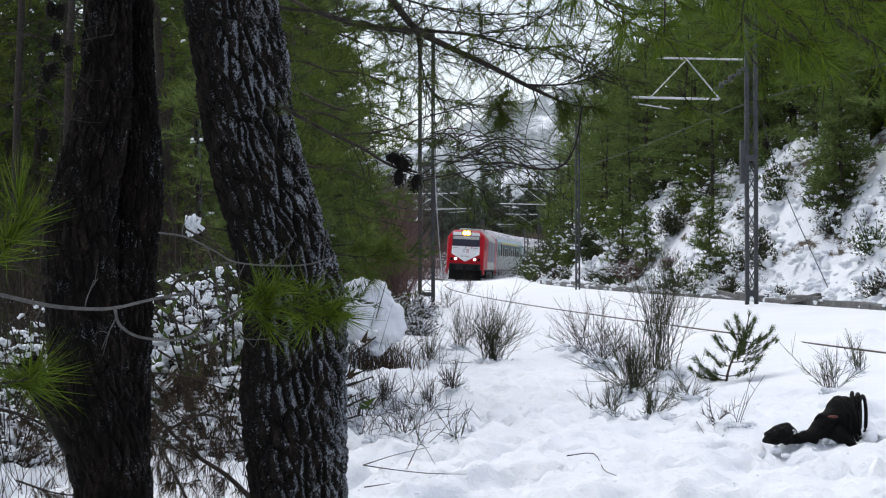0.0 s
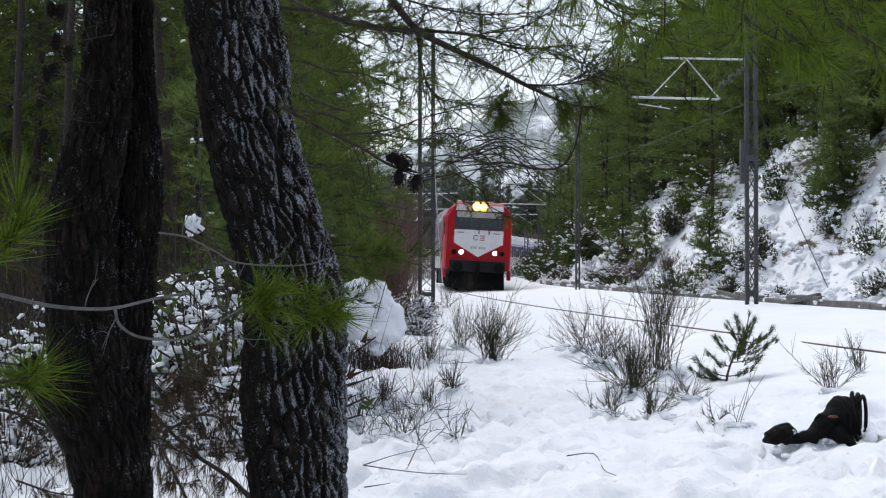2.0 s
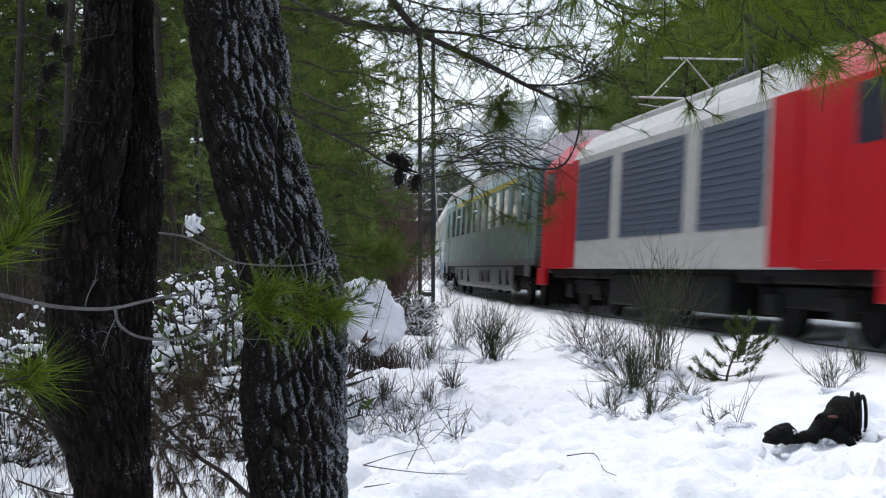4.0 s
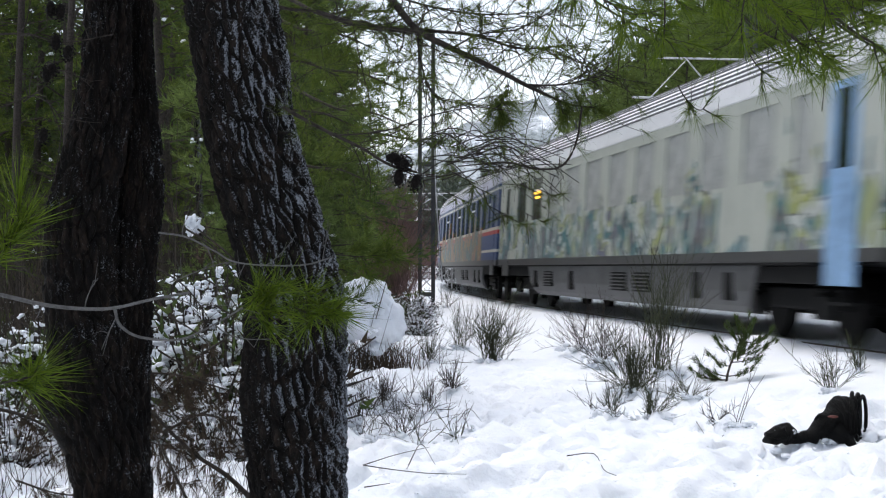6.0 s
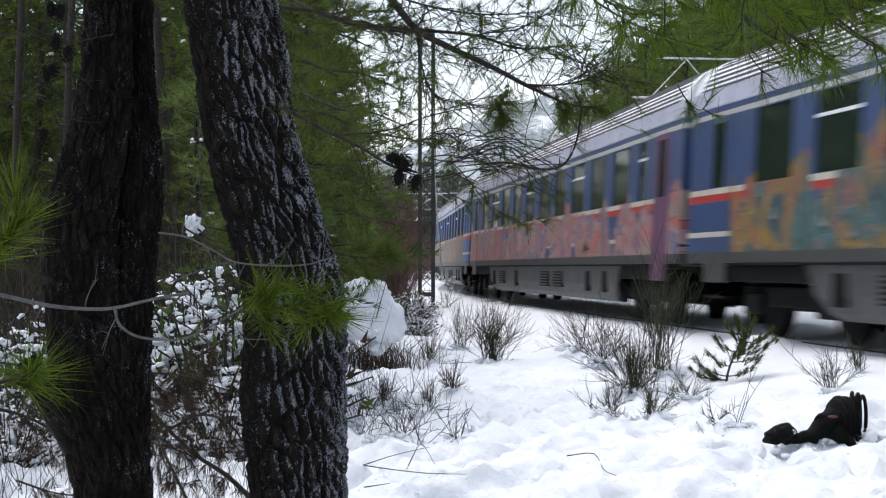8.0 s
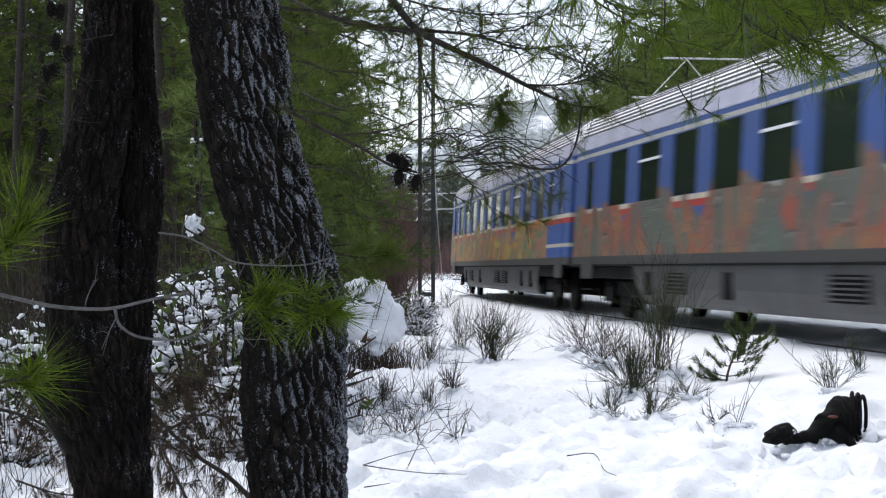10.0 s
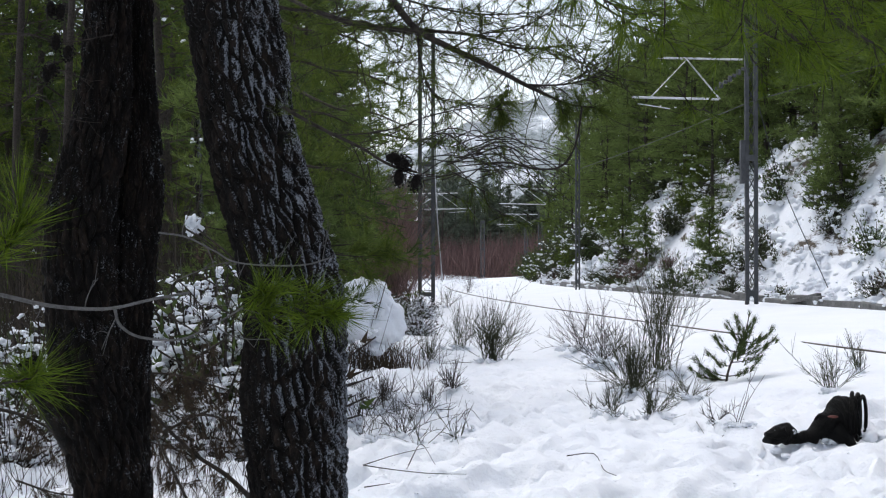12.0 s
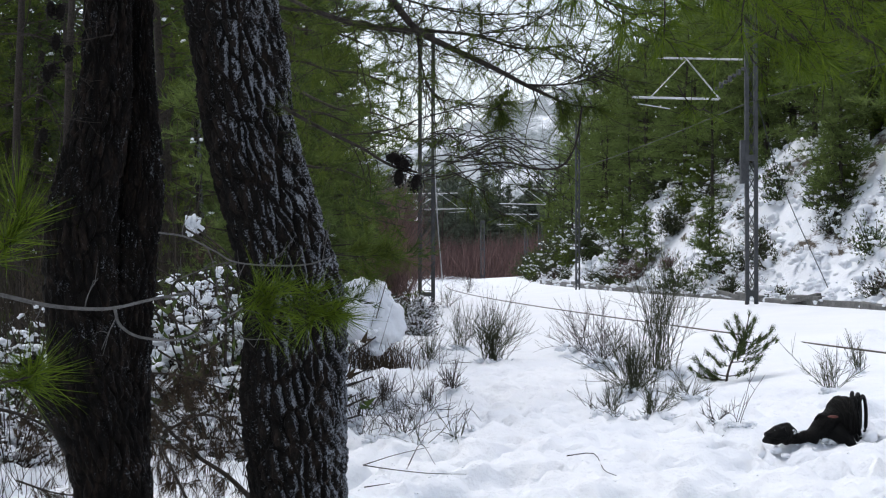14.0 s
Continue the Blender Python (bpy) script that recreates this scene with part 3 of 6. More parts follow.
GRAFFITI = {
    "warm": [(0.45, 0.09, 0.02), (0.55, 0.16, 0.02), (0.30, 0.08, 0.05), (0.03, 0.22, 0.10), (0.42, 0.05, 0.03), (0.50, 0.38, 0.05), (0.32, 0.15, 0.12)],
    "mixed": [(0.05, 0.13, 0.07), (0.30, 0.17, 0.03), (0.34, 0.04, 0.04), (0.04, 0.08, 0.09), (0.10, 0.21, 0.15), (0.36, 0.12, 0.05), (0.07, 0.17, 0.18)],
    "cool": [(0.12, 0.24, 0.34), (0.5, 0.52, 0.48), (0.16, 0.15, 0.2), (0.06, 0.16, 0.16), (0.38, 0.1, 0.14), (0.32, 0.34, 0.1), (0.12, 0.1, 0.1)],
    "red": [(0.08, 0.17, 0.11), (0.36, 0.07, 0.035), (0.10, 0.16, 0.12), (0.12, 0.12, 0.10), (0.16, 0.28, 0.19), (0.38, 0.15, 0.05), (0.11, 0.12, 0.10)],
    "green": [(0.035, 0.10, 0.07), (0.05, 0.14, 0.10), (0.15, 0.22, 0.17), (0.025, 0.06, 0.045), (0.26, 0.22, 0.16), (0.07, 0.15, 0.16), (0.035, 0.07, 0.05)],
    "pink": [(0.36, 0.12, 0.16), (0.4, 0.3, 0.3), (0.14, 0.08, 0.12), (0.45, 0.1, 0.08), (0.2, 0.2, 0.22), (0.1, 0.15, 0.3), (0.3, 0.28, 0.25)],
}
BLUE = (0.042, 0.098, 0.31)
SLATE = (0.034, 0.066, 0.17)


def build_train():
    yellow = plain("yellow_cantrail", (0.50, 0.40, 0.03), 0.5)
    sky_blue = plain("pale_blue_spray", (0.20, 0.33, 0.5), 0.5, var=0.35, scale=1.6)
    c1 = coach("coach", livery("coach_paint_green", (0.12, 0.21, 0.22), GRAFFITI["green"], 1, 2.75, 0.9, False, 0.35, reach=1.2), ROOF, CANT_TEAL, "green and teal sprayed coach with a yellow cantrail")
    for sgn in (-1, 1):
        y0, y1 = sorted((sgn * 1.42, sgn * 1.428))
        part("stripe", boxes((-8.5, 9.0, y0, y1, 3.33, 3.45)), yellow, c1, "yellow stripe over the windows")
    c2 = coach("coach", livery("coach_paint_white", (0.42, 0.44, 0.38), GRAFFITI["cool"], 2, 2.3, 0.6, False, 0.25, reach=2.2), ROOF, PAINT_WHITE, "off-white coach with painted-over windows and sprayed figures", lit=-7.7, sealed=True, door_paint=sky_blue)
    c3 = coach("coach", livery("coach_paint_dull", SLATE, GRAFFITI["mixed"], 3, 2.3, 0.9, True, 0.38, 8.3, 1.8, -11.2), ROOF, CANT, "dark blue coach with red and white stripes and sprayed lower panels")
    c4 = coach("coach", livery("coach_paint_plum", SLATE, GRAFFITI["pink"], 4.4, 2.15, 0.62, True, 0.35, 99, 1.5), ROOF, CANT, "blue coach sprayed in pink, plum and grey", door_paint=plain("plum_spray", (0.12, 0.045, 0.10), 0.5, var=0.4, scale=1.5))
    c5 = coach("coach", livery("coach_paint_mixed", BLUE, GRAFFITI["red"], 5.3, 2.35, 0.95, True, 0.42, 9.6, 2.0), ROOF, CANT, "blue coach sprayed in green, red and ochre")
    c6 = coach("coach", livery("coach_paint_orange", BLUE, GRAFFITI["warm"], 6.2, 2.15, 0.95, True, 0.25, 10.0, 1.9), ROOF, CANT, "blue rear coach sprayed in orange, yellow and green")
    # class number and small notices by the rear door
    two = bpy.data.curves.new("class_number", "FONT")
    two.body, two.size, two.extrude, two.align_x = "2", 0.42, 0.004, "CENTER"
    two.materials.append(PAINT_WHITE)
    for sgn in (-1, 1):
        ob = new("class_number", two)
        ob.parent = c6
        ob.matrix_basis = pose(-10.75, sgn * 1.428, 2.78, 90, 0, 0 if sgn < 0 else 180)
        for k in range(3):
            y0, y1 = sorted((sgn * 1.42, sgn * 1.426))
            part("notice_bar", boxes((-10.88, -10.62, y0, y1, 2.42 + 0.09 * k, 2.46 + 0.09 * k)), PAINT_WHITE, c6)
    return [c1, c2, c3, c4, c5, c6]


def locomotive():
    """A 20.9 m diesel locomotive: x ahead, origin on the rails at its middle."""
    root = tagged(new("locomotive"), "red and grey diesel locomotive with a white front panel", "locomotive")
    H, W = 10.0, 1.46
    hull = [(-W, 0.95), (W, 0.95), (W, 3.35), (W - 0.12, 3.55), (W - 0.45, 3.9), (-W + 0.45, 3.9), (-W + 0.12, 3.55), (-W, 3.35)]
    part("body", prism(bmesh.new(), hull, -6.6, 6.6), PAINT_GREY, root, "light grey machine body")
    for x0, x1 in ((-2.4, 1.6), (2.4, 5.4), (-6.0, -3.2)):
        for sgn in (-1, 1):
            y0, y1 = sorted((sgn * W, sgn * (W + 0.015)))
            grille = part("side_panel", boxes((x0, x1, y0, y1, 1.55, 3.2)), PAINT_NAVY, root, "slate blue side panel")
            part("slat", boxes(*[(x0 + 0.1, x1 - 0.1, *sorted((sgn * (W + 0.015), sgn * (W + 0.03))), 1.65 + 0.12 * k, 1.7 + 0.12 * k) for k in range(13)]), PAINT_NAVY, grille)
    for sgn in (-1, 1):
        y0, y1 = sorted((sgn * W, sgn * (W + 0.02)))
        part("stripe", boxes((5.6, 6.6, y0, y1, 0.97, 3.34)), PAINT_RED, root)
        part("stripe", boxes((-6.6, -6.1, y0, y1, 0.97, 3.34)), PAINT_RED, root)
    part("roof_hood", boxes((-5.8, 5.8, -0.85, 0.85, 3.9, 4.12), bevel=0.06), PAINT_GREY, root)
    for x in (-3.5, -1.0, 2.5):
        part("fan", drum(bmesh.new(), x, 0, 4.15, 0.6, 0.05, "z", 24), BLACK, root)
    part("underframe", boxes((-9.4, 9.4, -1.2, 1.2, 0.75, 0.96), (-3.6, 3.6, -1.3, 1.3, 0.25, 0.85), bevel=0.04), BLACK, root, "black underframe and tank")
    for way in (1, -1):
        def X(d):
            return way * d
        # cab: a shell that leans back above the sill, with deep side wings
        bm = bmesh.new()
        grid = []
        for xa, wi, top in ((6.6, W, 3.9), (9.2, W, 3.9), (9.7, W - 0.02, 3.78)):
            ringv = [(-wi, 0.95), (-wi, 3.3), (-wi + 0.12, 3.52), (-wi + 0.45, top), (wi - 0.45, top), (wi - 0.12, 3.52), (wi, 3.3), (wi, 0.95)]
            grid.append([bm.verts.new((X(xa), y, z)) for y, z in ringv])
        tip = [bm.verts.new((X(xa), y, z)) for xa, y, z in ((10.02, -1.38, 0.95), (9.86, -1.36, 3.2), (9.82, -1.24, 3.42), (9.78, -1.02, 3.72), (9.78, 1.02, 3.72), (9.82, 1.24, 3.42), (9.86, 1.36, 3.2), (10.02, 1.38, 0.95))]
        grid.append(tip)
        for a, b in zip(grid, grid[1:]):
            for i in range(7):
                bm.faces.new((a[i], a[i + 1], b[i + 1], b[i]))
            bm.faces.new((a[7], a[0], b[0], b[7]))
        bm.faces.new(tip)
        bmesh.ops.recalc_face_normals(bm, faces=bm.faces[:])
        cab = part("cab", bm, PAINT_RED, root, "bright red driver's cab")

        def face(name, pts, mat, lab="", proud=0.02):
            """A plate on the cab front; pts of (y, z), the front leans back with height."""
            b2 = bmesh.new()
            lean = [10.02 - (z - 0.95) * 0.0745 + proud for _, z in pts]
            f0 = [b2.verts.new((X(q), y, z)) for q, (y, z) in zip(lean, pts)]
            f1 = [b2.verts.new((X(q - 0.04), y, z)) for q, (y, z) in zip(lean, pts)]
            b2.faces.new(f0), b2.faces.new(f1[::-1])
            k = len(pts)
            for i in range(k):
                b2.faces.new((f0[i], f1[i], f1[(i + 1) % k], f0[(i + 1) % k]))
            bmesh.ops.recalc_face_normals(b2, faces=b2.faces[:])
            return part(name, b2, mat, cab, lab)
        face("roof_strip", [(-1.04, 3.5), (1.04, 3.5), (1.0, 3.74), (-1.0, 3.74)], PAINT_WHITE, "white strip over the windscreen")
        screen = face("windscreen", [(-1.05, 2.68), (1.05, 2.68), (1.03, 3.48), (-1.03, 3.48)], SCREEN, "dark windscreen")
        face("front_panel", [(-1.06, 2.66), (-1.06, 2.08), (0, 1.5), (1.06, 2.08), (1.06, 2.66)], PAINT_WHITE, "white pointed front panel")
        face("sun_blind", [(-0.98, 3.2), (0.98, 3.2), (0.98, 3.44), (-0.98, 3.44)], PAINT_GREY, "", 0.024)
        for y in (-0.02, 0.42):
            face("wiper", [(y, 2.5), (y + 0.05, 2.5), (y + 0.03, 2.72), (y, 2.72)], BLACK, "", 0.05)
        for y0 in (-0.95, 0.62):
            face("grab_rail", [(y0, 2.52), (y0 + 0.3, 2.52), (y0 + 0.3, 2.55), (y0, 2.55)], BUFFER_BEAM, "", 0.05)
        # emblem: a dark ring beside three red bars; number as plain bars
        rg = bmesh.new()
        for k in range(14):
            a0, a1 = 0.6 + k * 0.36, 0.6 + (k + 1) * 0.36
            q = [(-0.12 + r * math.cos(a), 2.33 + r * math.sin(a)) for a, r in ((a0, 0.12), (a1, 0.12), (a1, 0.085), (a0, 0.085))]
            f0 = [rg.verts.new((X(10.02 - (z - 0.95) * 0.0745 + 0.024), y * way, z)) for y, z in q]
            rg.faces.new(f0)
        part("emblem_ring", rg, PAINT_NAVY, cab)
        for z in (2.22, 2.31, 2.40):
            face("emblem_bar", [(0.05, z), (0.27, z), (0.27, z + 0.04), (0.05, z + 0.04)], PAINT_RED, "", 0.024)
        for k in range(6):
            y = -0.33 + k * 0.1 + (0.06 if k > 2 else 0)
            face("number_bar", [(y, 1.84), (y + 0.07, 1.84), (y + 0.07, 1.95), (y, 1.95)], PAINT_GREY, "", 0.024)
        for y in (-0.73, 0.73):
            bz = drum(bmesh.new(), X(9.99), y, 1.68, 0.125, 0.04, "x", 20)
            bezel = part("headlight", bz, BLACK, cab, "round lit headlight")
            part("lens", drum(bmesh.new(), X(10.03), y, 1.68, 0.09, 0.012, "x", 20), LAMP_WHITE if way == 1 else PANE, bezel)
            part("tail_lamp", drum(bmesh.new(), X(9.99), y * 1.42, 1.68, 0.11, 0.03, "x", 16), BLACK, cab)
        top = part("top_lamp", boxes((*sorted((X(9.75), X(9.86))), -0.38, 0.38, 3.5, 3.86), bevel=0.03), BLACK, cab, "warm lit twin top headlamp")
        for y in (-0.14, 0.14):
            part("reflector", drum(bmesh.new(), X(9.868), y, 3.68, 0.2, 0.012, "x", 18), LAMP_HALO if way == 1 else PANE, top)
            part("lens", drum(bmesh.new(), X(9.885), y, 3.68, 0.13, 0.012, "x", 18), LAMP_WARM if way == 1 else PANE, top)
        for y in (-1.4, 1.4):
            part("side_wing", boxes((*sorted((X(9.2), X(10.02))), y - 0.06, y + 0.06, 0.55, 0.96), bevel=0.02), PAINT_RED, cab)
        for sgn in (-1, 1):
            y0, y1 = sorted((sgn * (W - 0.01), sgn * (W + 0.012)))
            part("cab_window", boxes((*sorted((X(8.4), X(9.3))), y0, y1, 2.45, 3.2), bevel=0.005), SCREEN, cab)
            part("cab_door", boxes((*sorted((X(7.2), X(7.9))), y0, y1, 1.05, 3.2), bevel=0.005), PAINT_RED, cab)
        part("buffer_beam", boxes((*sorted((X(9.5), X(10.12))), -1.2, 1.2, 0.86, 1.34), bevel=0.05), BUFFER_BEAM, root, "dark grey buffer beam")
        part("coupling", boxes((*sorted((X(10.1), X(10.35))), -0.09, 0.09, 0.75, 1.25), bevel=0.02), BLACK, root)
        part("snow_plough", prism_plough(way), BLACK, root, "black snow plough")
        buffers(root, X(10.0), way)
    for x in (-6.3, 6.3):
        bogie(root, x, 0.53, 1.35)
    return root


def prism_plough(way):
    bm = bmesh.new()
    lo = [(9.5, -1.25, 0.12), (10.15, 0, 0.12), (9.5, 1.25, 0.12)]
    hi = [(9.5, -1.2, 0.86), (9.9, 0, 0.86), (9.5, 1.2, 0.86)]
    a = [bm.verts.new((way * x, y, z)) for x, y, z in lo] + [bm.verts.new((way * x, y, z)) for x, y, z in hi]
    for f in ((0, 1, 4, 3), (1, 2, 5, 4), (2, 0, 3, 5), (0, 2, 1), (3, 4, 5)):
        bm.faces.new([a[i] for i in f])
    bmesh.ops.recalc_face_normals(bm, faces=bm.faces[:])
    return bm


TRAIN = [locomotive(), *build_train()]

# ---- masts of the overhead line ----
def lattice_mast(base, height, width, label, box_on=False, half=0.042):
    """Two channel posts laced with flat bars."""
    root = tagged(new("catenary_mast"), label, "catenary mast", "masts of the overhead line")
    root.location = base
    for sx in (-1, 1):
        part("post", boxes((sx * width / 2 - half, sx * width / 2 + half, -0.06, 0.06, -0.4, height), bevel=0.006), STEEL, root)
    n = int(height / 0.42)
    for face in (-0.055, 0.055):
        for k in range(n):
            z0, z1 = 0.1 + k * 0.42, 0.1 + (k + 1) * 0.42
            a, b = (-width / 2, width / 2) if (k + (face > 0)) % 2 else (width / 2, -width / 2)
            v, f = tube([(a, face, z0), (b, face, z1)], [0.014, 0.014], 4)
            part("lacing_bar", fast_mesh("lacing_bar", v, f, STEEL), None, root)
    for z in (height - 0.15, height * 0.5, 0.25):
        part("batten", boxes((-width / 2 - 0.03, width / 2 + 0.03, -0.065, 0.065, z, z + 0.14), bevel=0.005), STEEL, root)
    if box_on:
        part("switch_box", boxes((-width / 2 - 0.15, -width / 2 - 0.04, -0.1, 0.1, 2.85, 3.85), bevel=0.012), STEEL, root, "pale grey switch box")
    return root


def cantilever(mast, way, reach, z_top, z_low, drop=True):
    """Tubular bracket that holds the contact wire; way: the side to which it reaches."""
    arm = part("bracket", fast_mesh("bracket", *tube([(way * 0.2, 0, z_top), (way * (reach * 0.8), 0, z_top + 0.04)], [0.024, 0.024], 8), ARM), None, mast, "pale aluminium bracket tube")

    def bar(name, p, q, r, m=ARM):
        part(name, fast_mesh(name, *tube([p, q], [r, r], 7), m), None, arm)
    bar("lower_tube", (way * 0.75, 0, z_low), (way * reach, 0, z_low + 0.05), 0.027)
    bar("strut", (way * 0.72, 0, z_low), (way * reach * 0.54, 0, z_top), 0.02)
    bar("stay", (way * reach * 0.54, 0, z_top), (way * reach * 0.84, 0, z_low + 0.06), 0.014)
    bar("registration_arm", (way * reach * 0.68, 0, z_low - 0.22), (way * reach * 0.95, 0, z_low - 0.1), 0.012)
    ins = bmesh.new()
    for k in range(7):
        u = k / 6
        x, z = way * (0.18 + 0.62 * u), z_top - 0.22 - (z_top - 0.22 - z_low - 0.25) * u
        drum(ins, x, 0, z, 0.07 if k % 2 else 0.04, 0.04, "x", 12)
    part("insulator", ins, STEEL, arm, "grey ribbed insulator")


def cable(name, pts, r, label, m=None, n=20):
    v, f = tube(smooth_path(pts, n), [r, r], 5)
    return tagged(new(name, fast_mesh(name, v, f, m or STEEL)), label, "cable")


def build_line():
    right = lattice_mast((7.12, 33.5, 0.15), 6.75, 0.21, "grey steel lattice mast with a bracket, beside the snowy cutting", True)
    cantilever(right, -1, 2.75, 5.72, 4.8)
    left = lattice_mast((-0.55, 48.5, -0.15), 9.2, 0.44, "tall grey lattice mast at the edge of the wood", half=0.065)
    r2 = lattice_mast((5.15, 55.5, 0.2), 6.6, 0.13, "slender grey lattice mast against dark shrubs", half=0.028)
    l3 = lattice_mast((-2.6, 92.0, -0.2), 7.2, 0.4, "distant lattice mast with pale brackets")
    cantilever(l3, 1, 4.4, 5.95, 4.95)
    r3 = lattice_mast((7.5, 95.0, 0.3), 7.0, 0.4, "distant lattice mast standing in the cutting")
    cantilever(r3, -1, 3.8, 5.9, 4.9)
    r4 = lattice_mast((9.4, 140.0, 0.3), 7.0, 0.4, "far lattice mast near the valley end")
    cantilever(r4, -1, 4.2, 5.9, 4.9)
    l4 = lattice_mast((3.5, 128.0, 0.0), 5.2, 0.3, "far slender mast before reddish scrub")
    l5 = lattice_mast((8.6, 150.0, 0.0), 5.2, 0.3, "far slender mast before reddish scrub")
    stops = [(16, 16, 6.6), (7.12, 33.5, 4.9), (5.25, 55.5, 4.85), (7.5, 95, 5.2)]
    for (x0, y0, z0), (x1, y1, z1) in zip(stops, stops[1:]):
        cable("feeder_cable", [(x0, y0, z0), ((x0 + x1) / 2, (y0 + y1) / 2, (z0 + z1) / 2 - 0.06), (x1, y1, z1)], 0.010, "thin grey cable strung from mast to mast", n=12)
    cable("guy_wire", [(7.1, 33.5, 5.5), (7.75, 33.2, 3.0), (8.75, 33, 0.6)], 0.011, "steel guy wire stayed to the ground")
    cable("guy_wire", [sight(-6.6, 110.5, 47.5), sight(-4.7, 48.2, 47.3), sight(-0.4, -10.1, 47)], 0.02, "pale steel guy wire stayed to the ground", ARM)


build_line()


# ---- kerb wall at the foot of the cutting ----
def build_kerb():
    wall = tagged(new("drain_wall"), "low broken concrete drain wall half buried in snow", "wall", kind="structure")
    me = boxes((-0.95, 0.95, -0.11, 0.11, -0.3, 0.22), bevel=0.02)
    mm = bpy.data.meshes.new("block")
    me.to_mesh(mm), me.free()
    mm.materials.append(CONCRETE)
    for k in range(30):
        s = 66 - k * 2.0
        x, y = on_track(s, 4.35)
        a = math.degrees(math.atan2(on_track(s + 1, 4.35)[1] - y, on_track(s + 1, 4.35)[0] - x))
        ob = new("block", mm)
        ob.parent = wall
        ob.matrix_basis = pose(x, y, 0.12 + 0.09 * random.uniform(-1, 1), random.uniform(-5, 5), random.uniform(-3, 3), a + random.uniform(-2, 2))
    heap = Heap()
    rng = np.random.default_rng(19)
    cs = []
    for k in range(130):
        x, y = on_track(rng.uniform(8, 66), 4.35 + 0.12 * rng.normal())
        cs.append(np.array([x, y, 0.33 + 0.05 * rng.normal()]))
    lumps(heap, cs, rng.uniform(0.05, 0.2, 130), rng, 0.5)
    part("snow_cap", heap.mesh("snow_cap", SNOW, True), None, wall)["kind"] = "stuff"
    for s, tilt in ((52, 9), (47, -7)):
        x, y = on_track(s, 4.2)
        ob = tagged(new("fallen_beam", mesh_of(boxes((-0.75, 0.75, -0.07, 0.07, -0.05, 0.05), bevel=0.015), CONCRETE)), "fallen dark concrete beam against the drain wall", "beam")
        ob.matrix_basis = pose(x, y, 0.32, 0, tilt, 110)


def mesh_of(bm, m, name="piece"):
    me = bpy.data.meshes.new(name)
    bm.to_mesh(me), bm.free()
    me.materials.append(m)
    return me



# ---- pines ----
def lumps(heap, centres, sizes, rng, flat=0.5):
    """Small uneven snow lumps."""
    t = (1 + 5 ** 0.5) / 2
    ico = np.array([(-1, t, 0), (1, t, 0), (-1, -t, 0), (1, -t, 0), (0, -1, t), (0, 1, t), (0, -1, -t), (0, 1, -t), (t, 0, -1), (t, 0, 1), (-t, 0, -1), (-t, 0, 1)]) / 1.9
    f = np.array([(0, 11, 5), (0, 5, 1), (0, 1, 7), (0, 7, 10), (0, 10, 11), (1, 5, 9), (5, 11, 4), (11, 10, 2), (10, 7, 6), (7, 1, 8), (3, 9, 4), (3, 4, 2), (3, 2, 6), (3, 6, 8), (3, 8, 9), (4, 9, 5), (2, 4, 11), (6, 2, 10), (8, 6, 7), (9, 8, 1)])
    trio = [(np.asarray(c) + 0.6 * s * rng.normal(size=3) * (1, 1, 0.6), 0.6 * s * rng.uniform(0.45, 1.2)) for c, s in zip(centres, sizes) for _ in range(3)]
    for c, s in trio:
        v = ico * rng.uniform(0.55, 1.35, (12, 1)) * s * np.array([rng.uniform(0.7, 1.3), rng.uniform(0.7, 1.3), flat * rng.uniform(0.8, 1.5)])
        heap.add(v + c, f)


build_kerb()


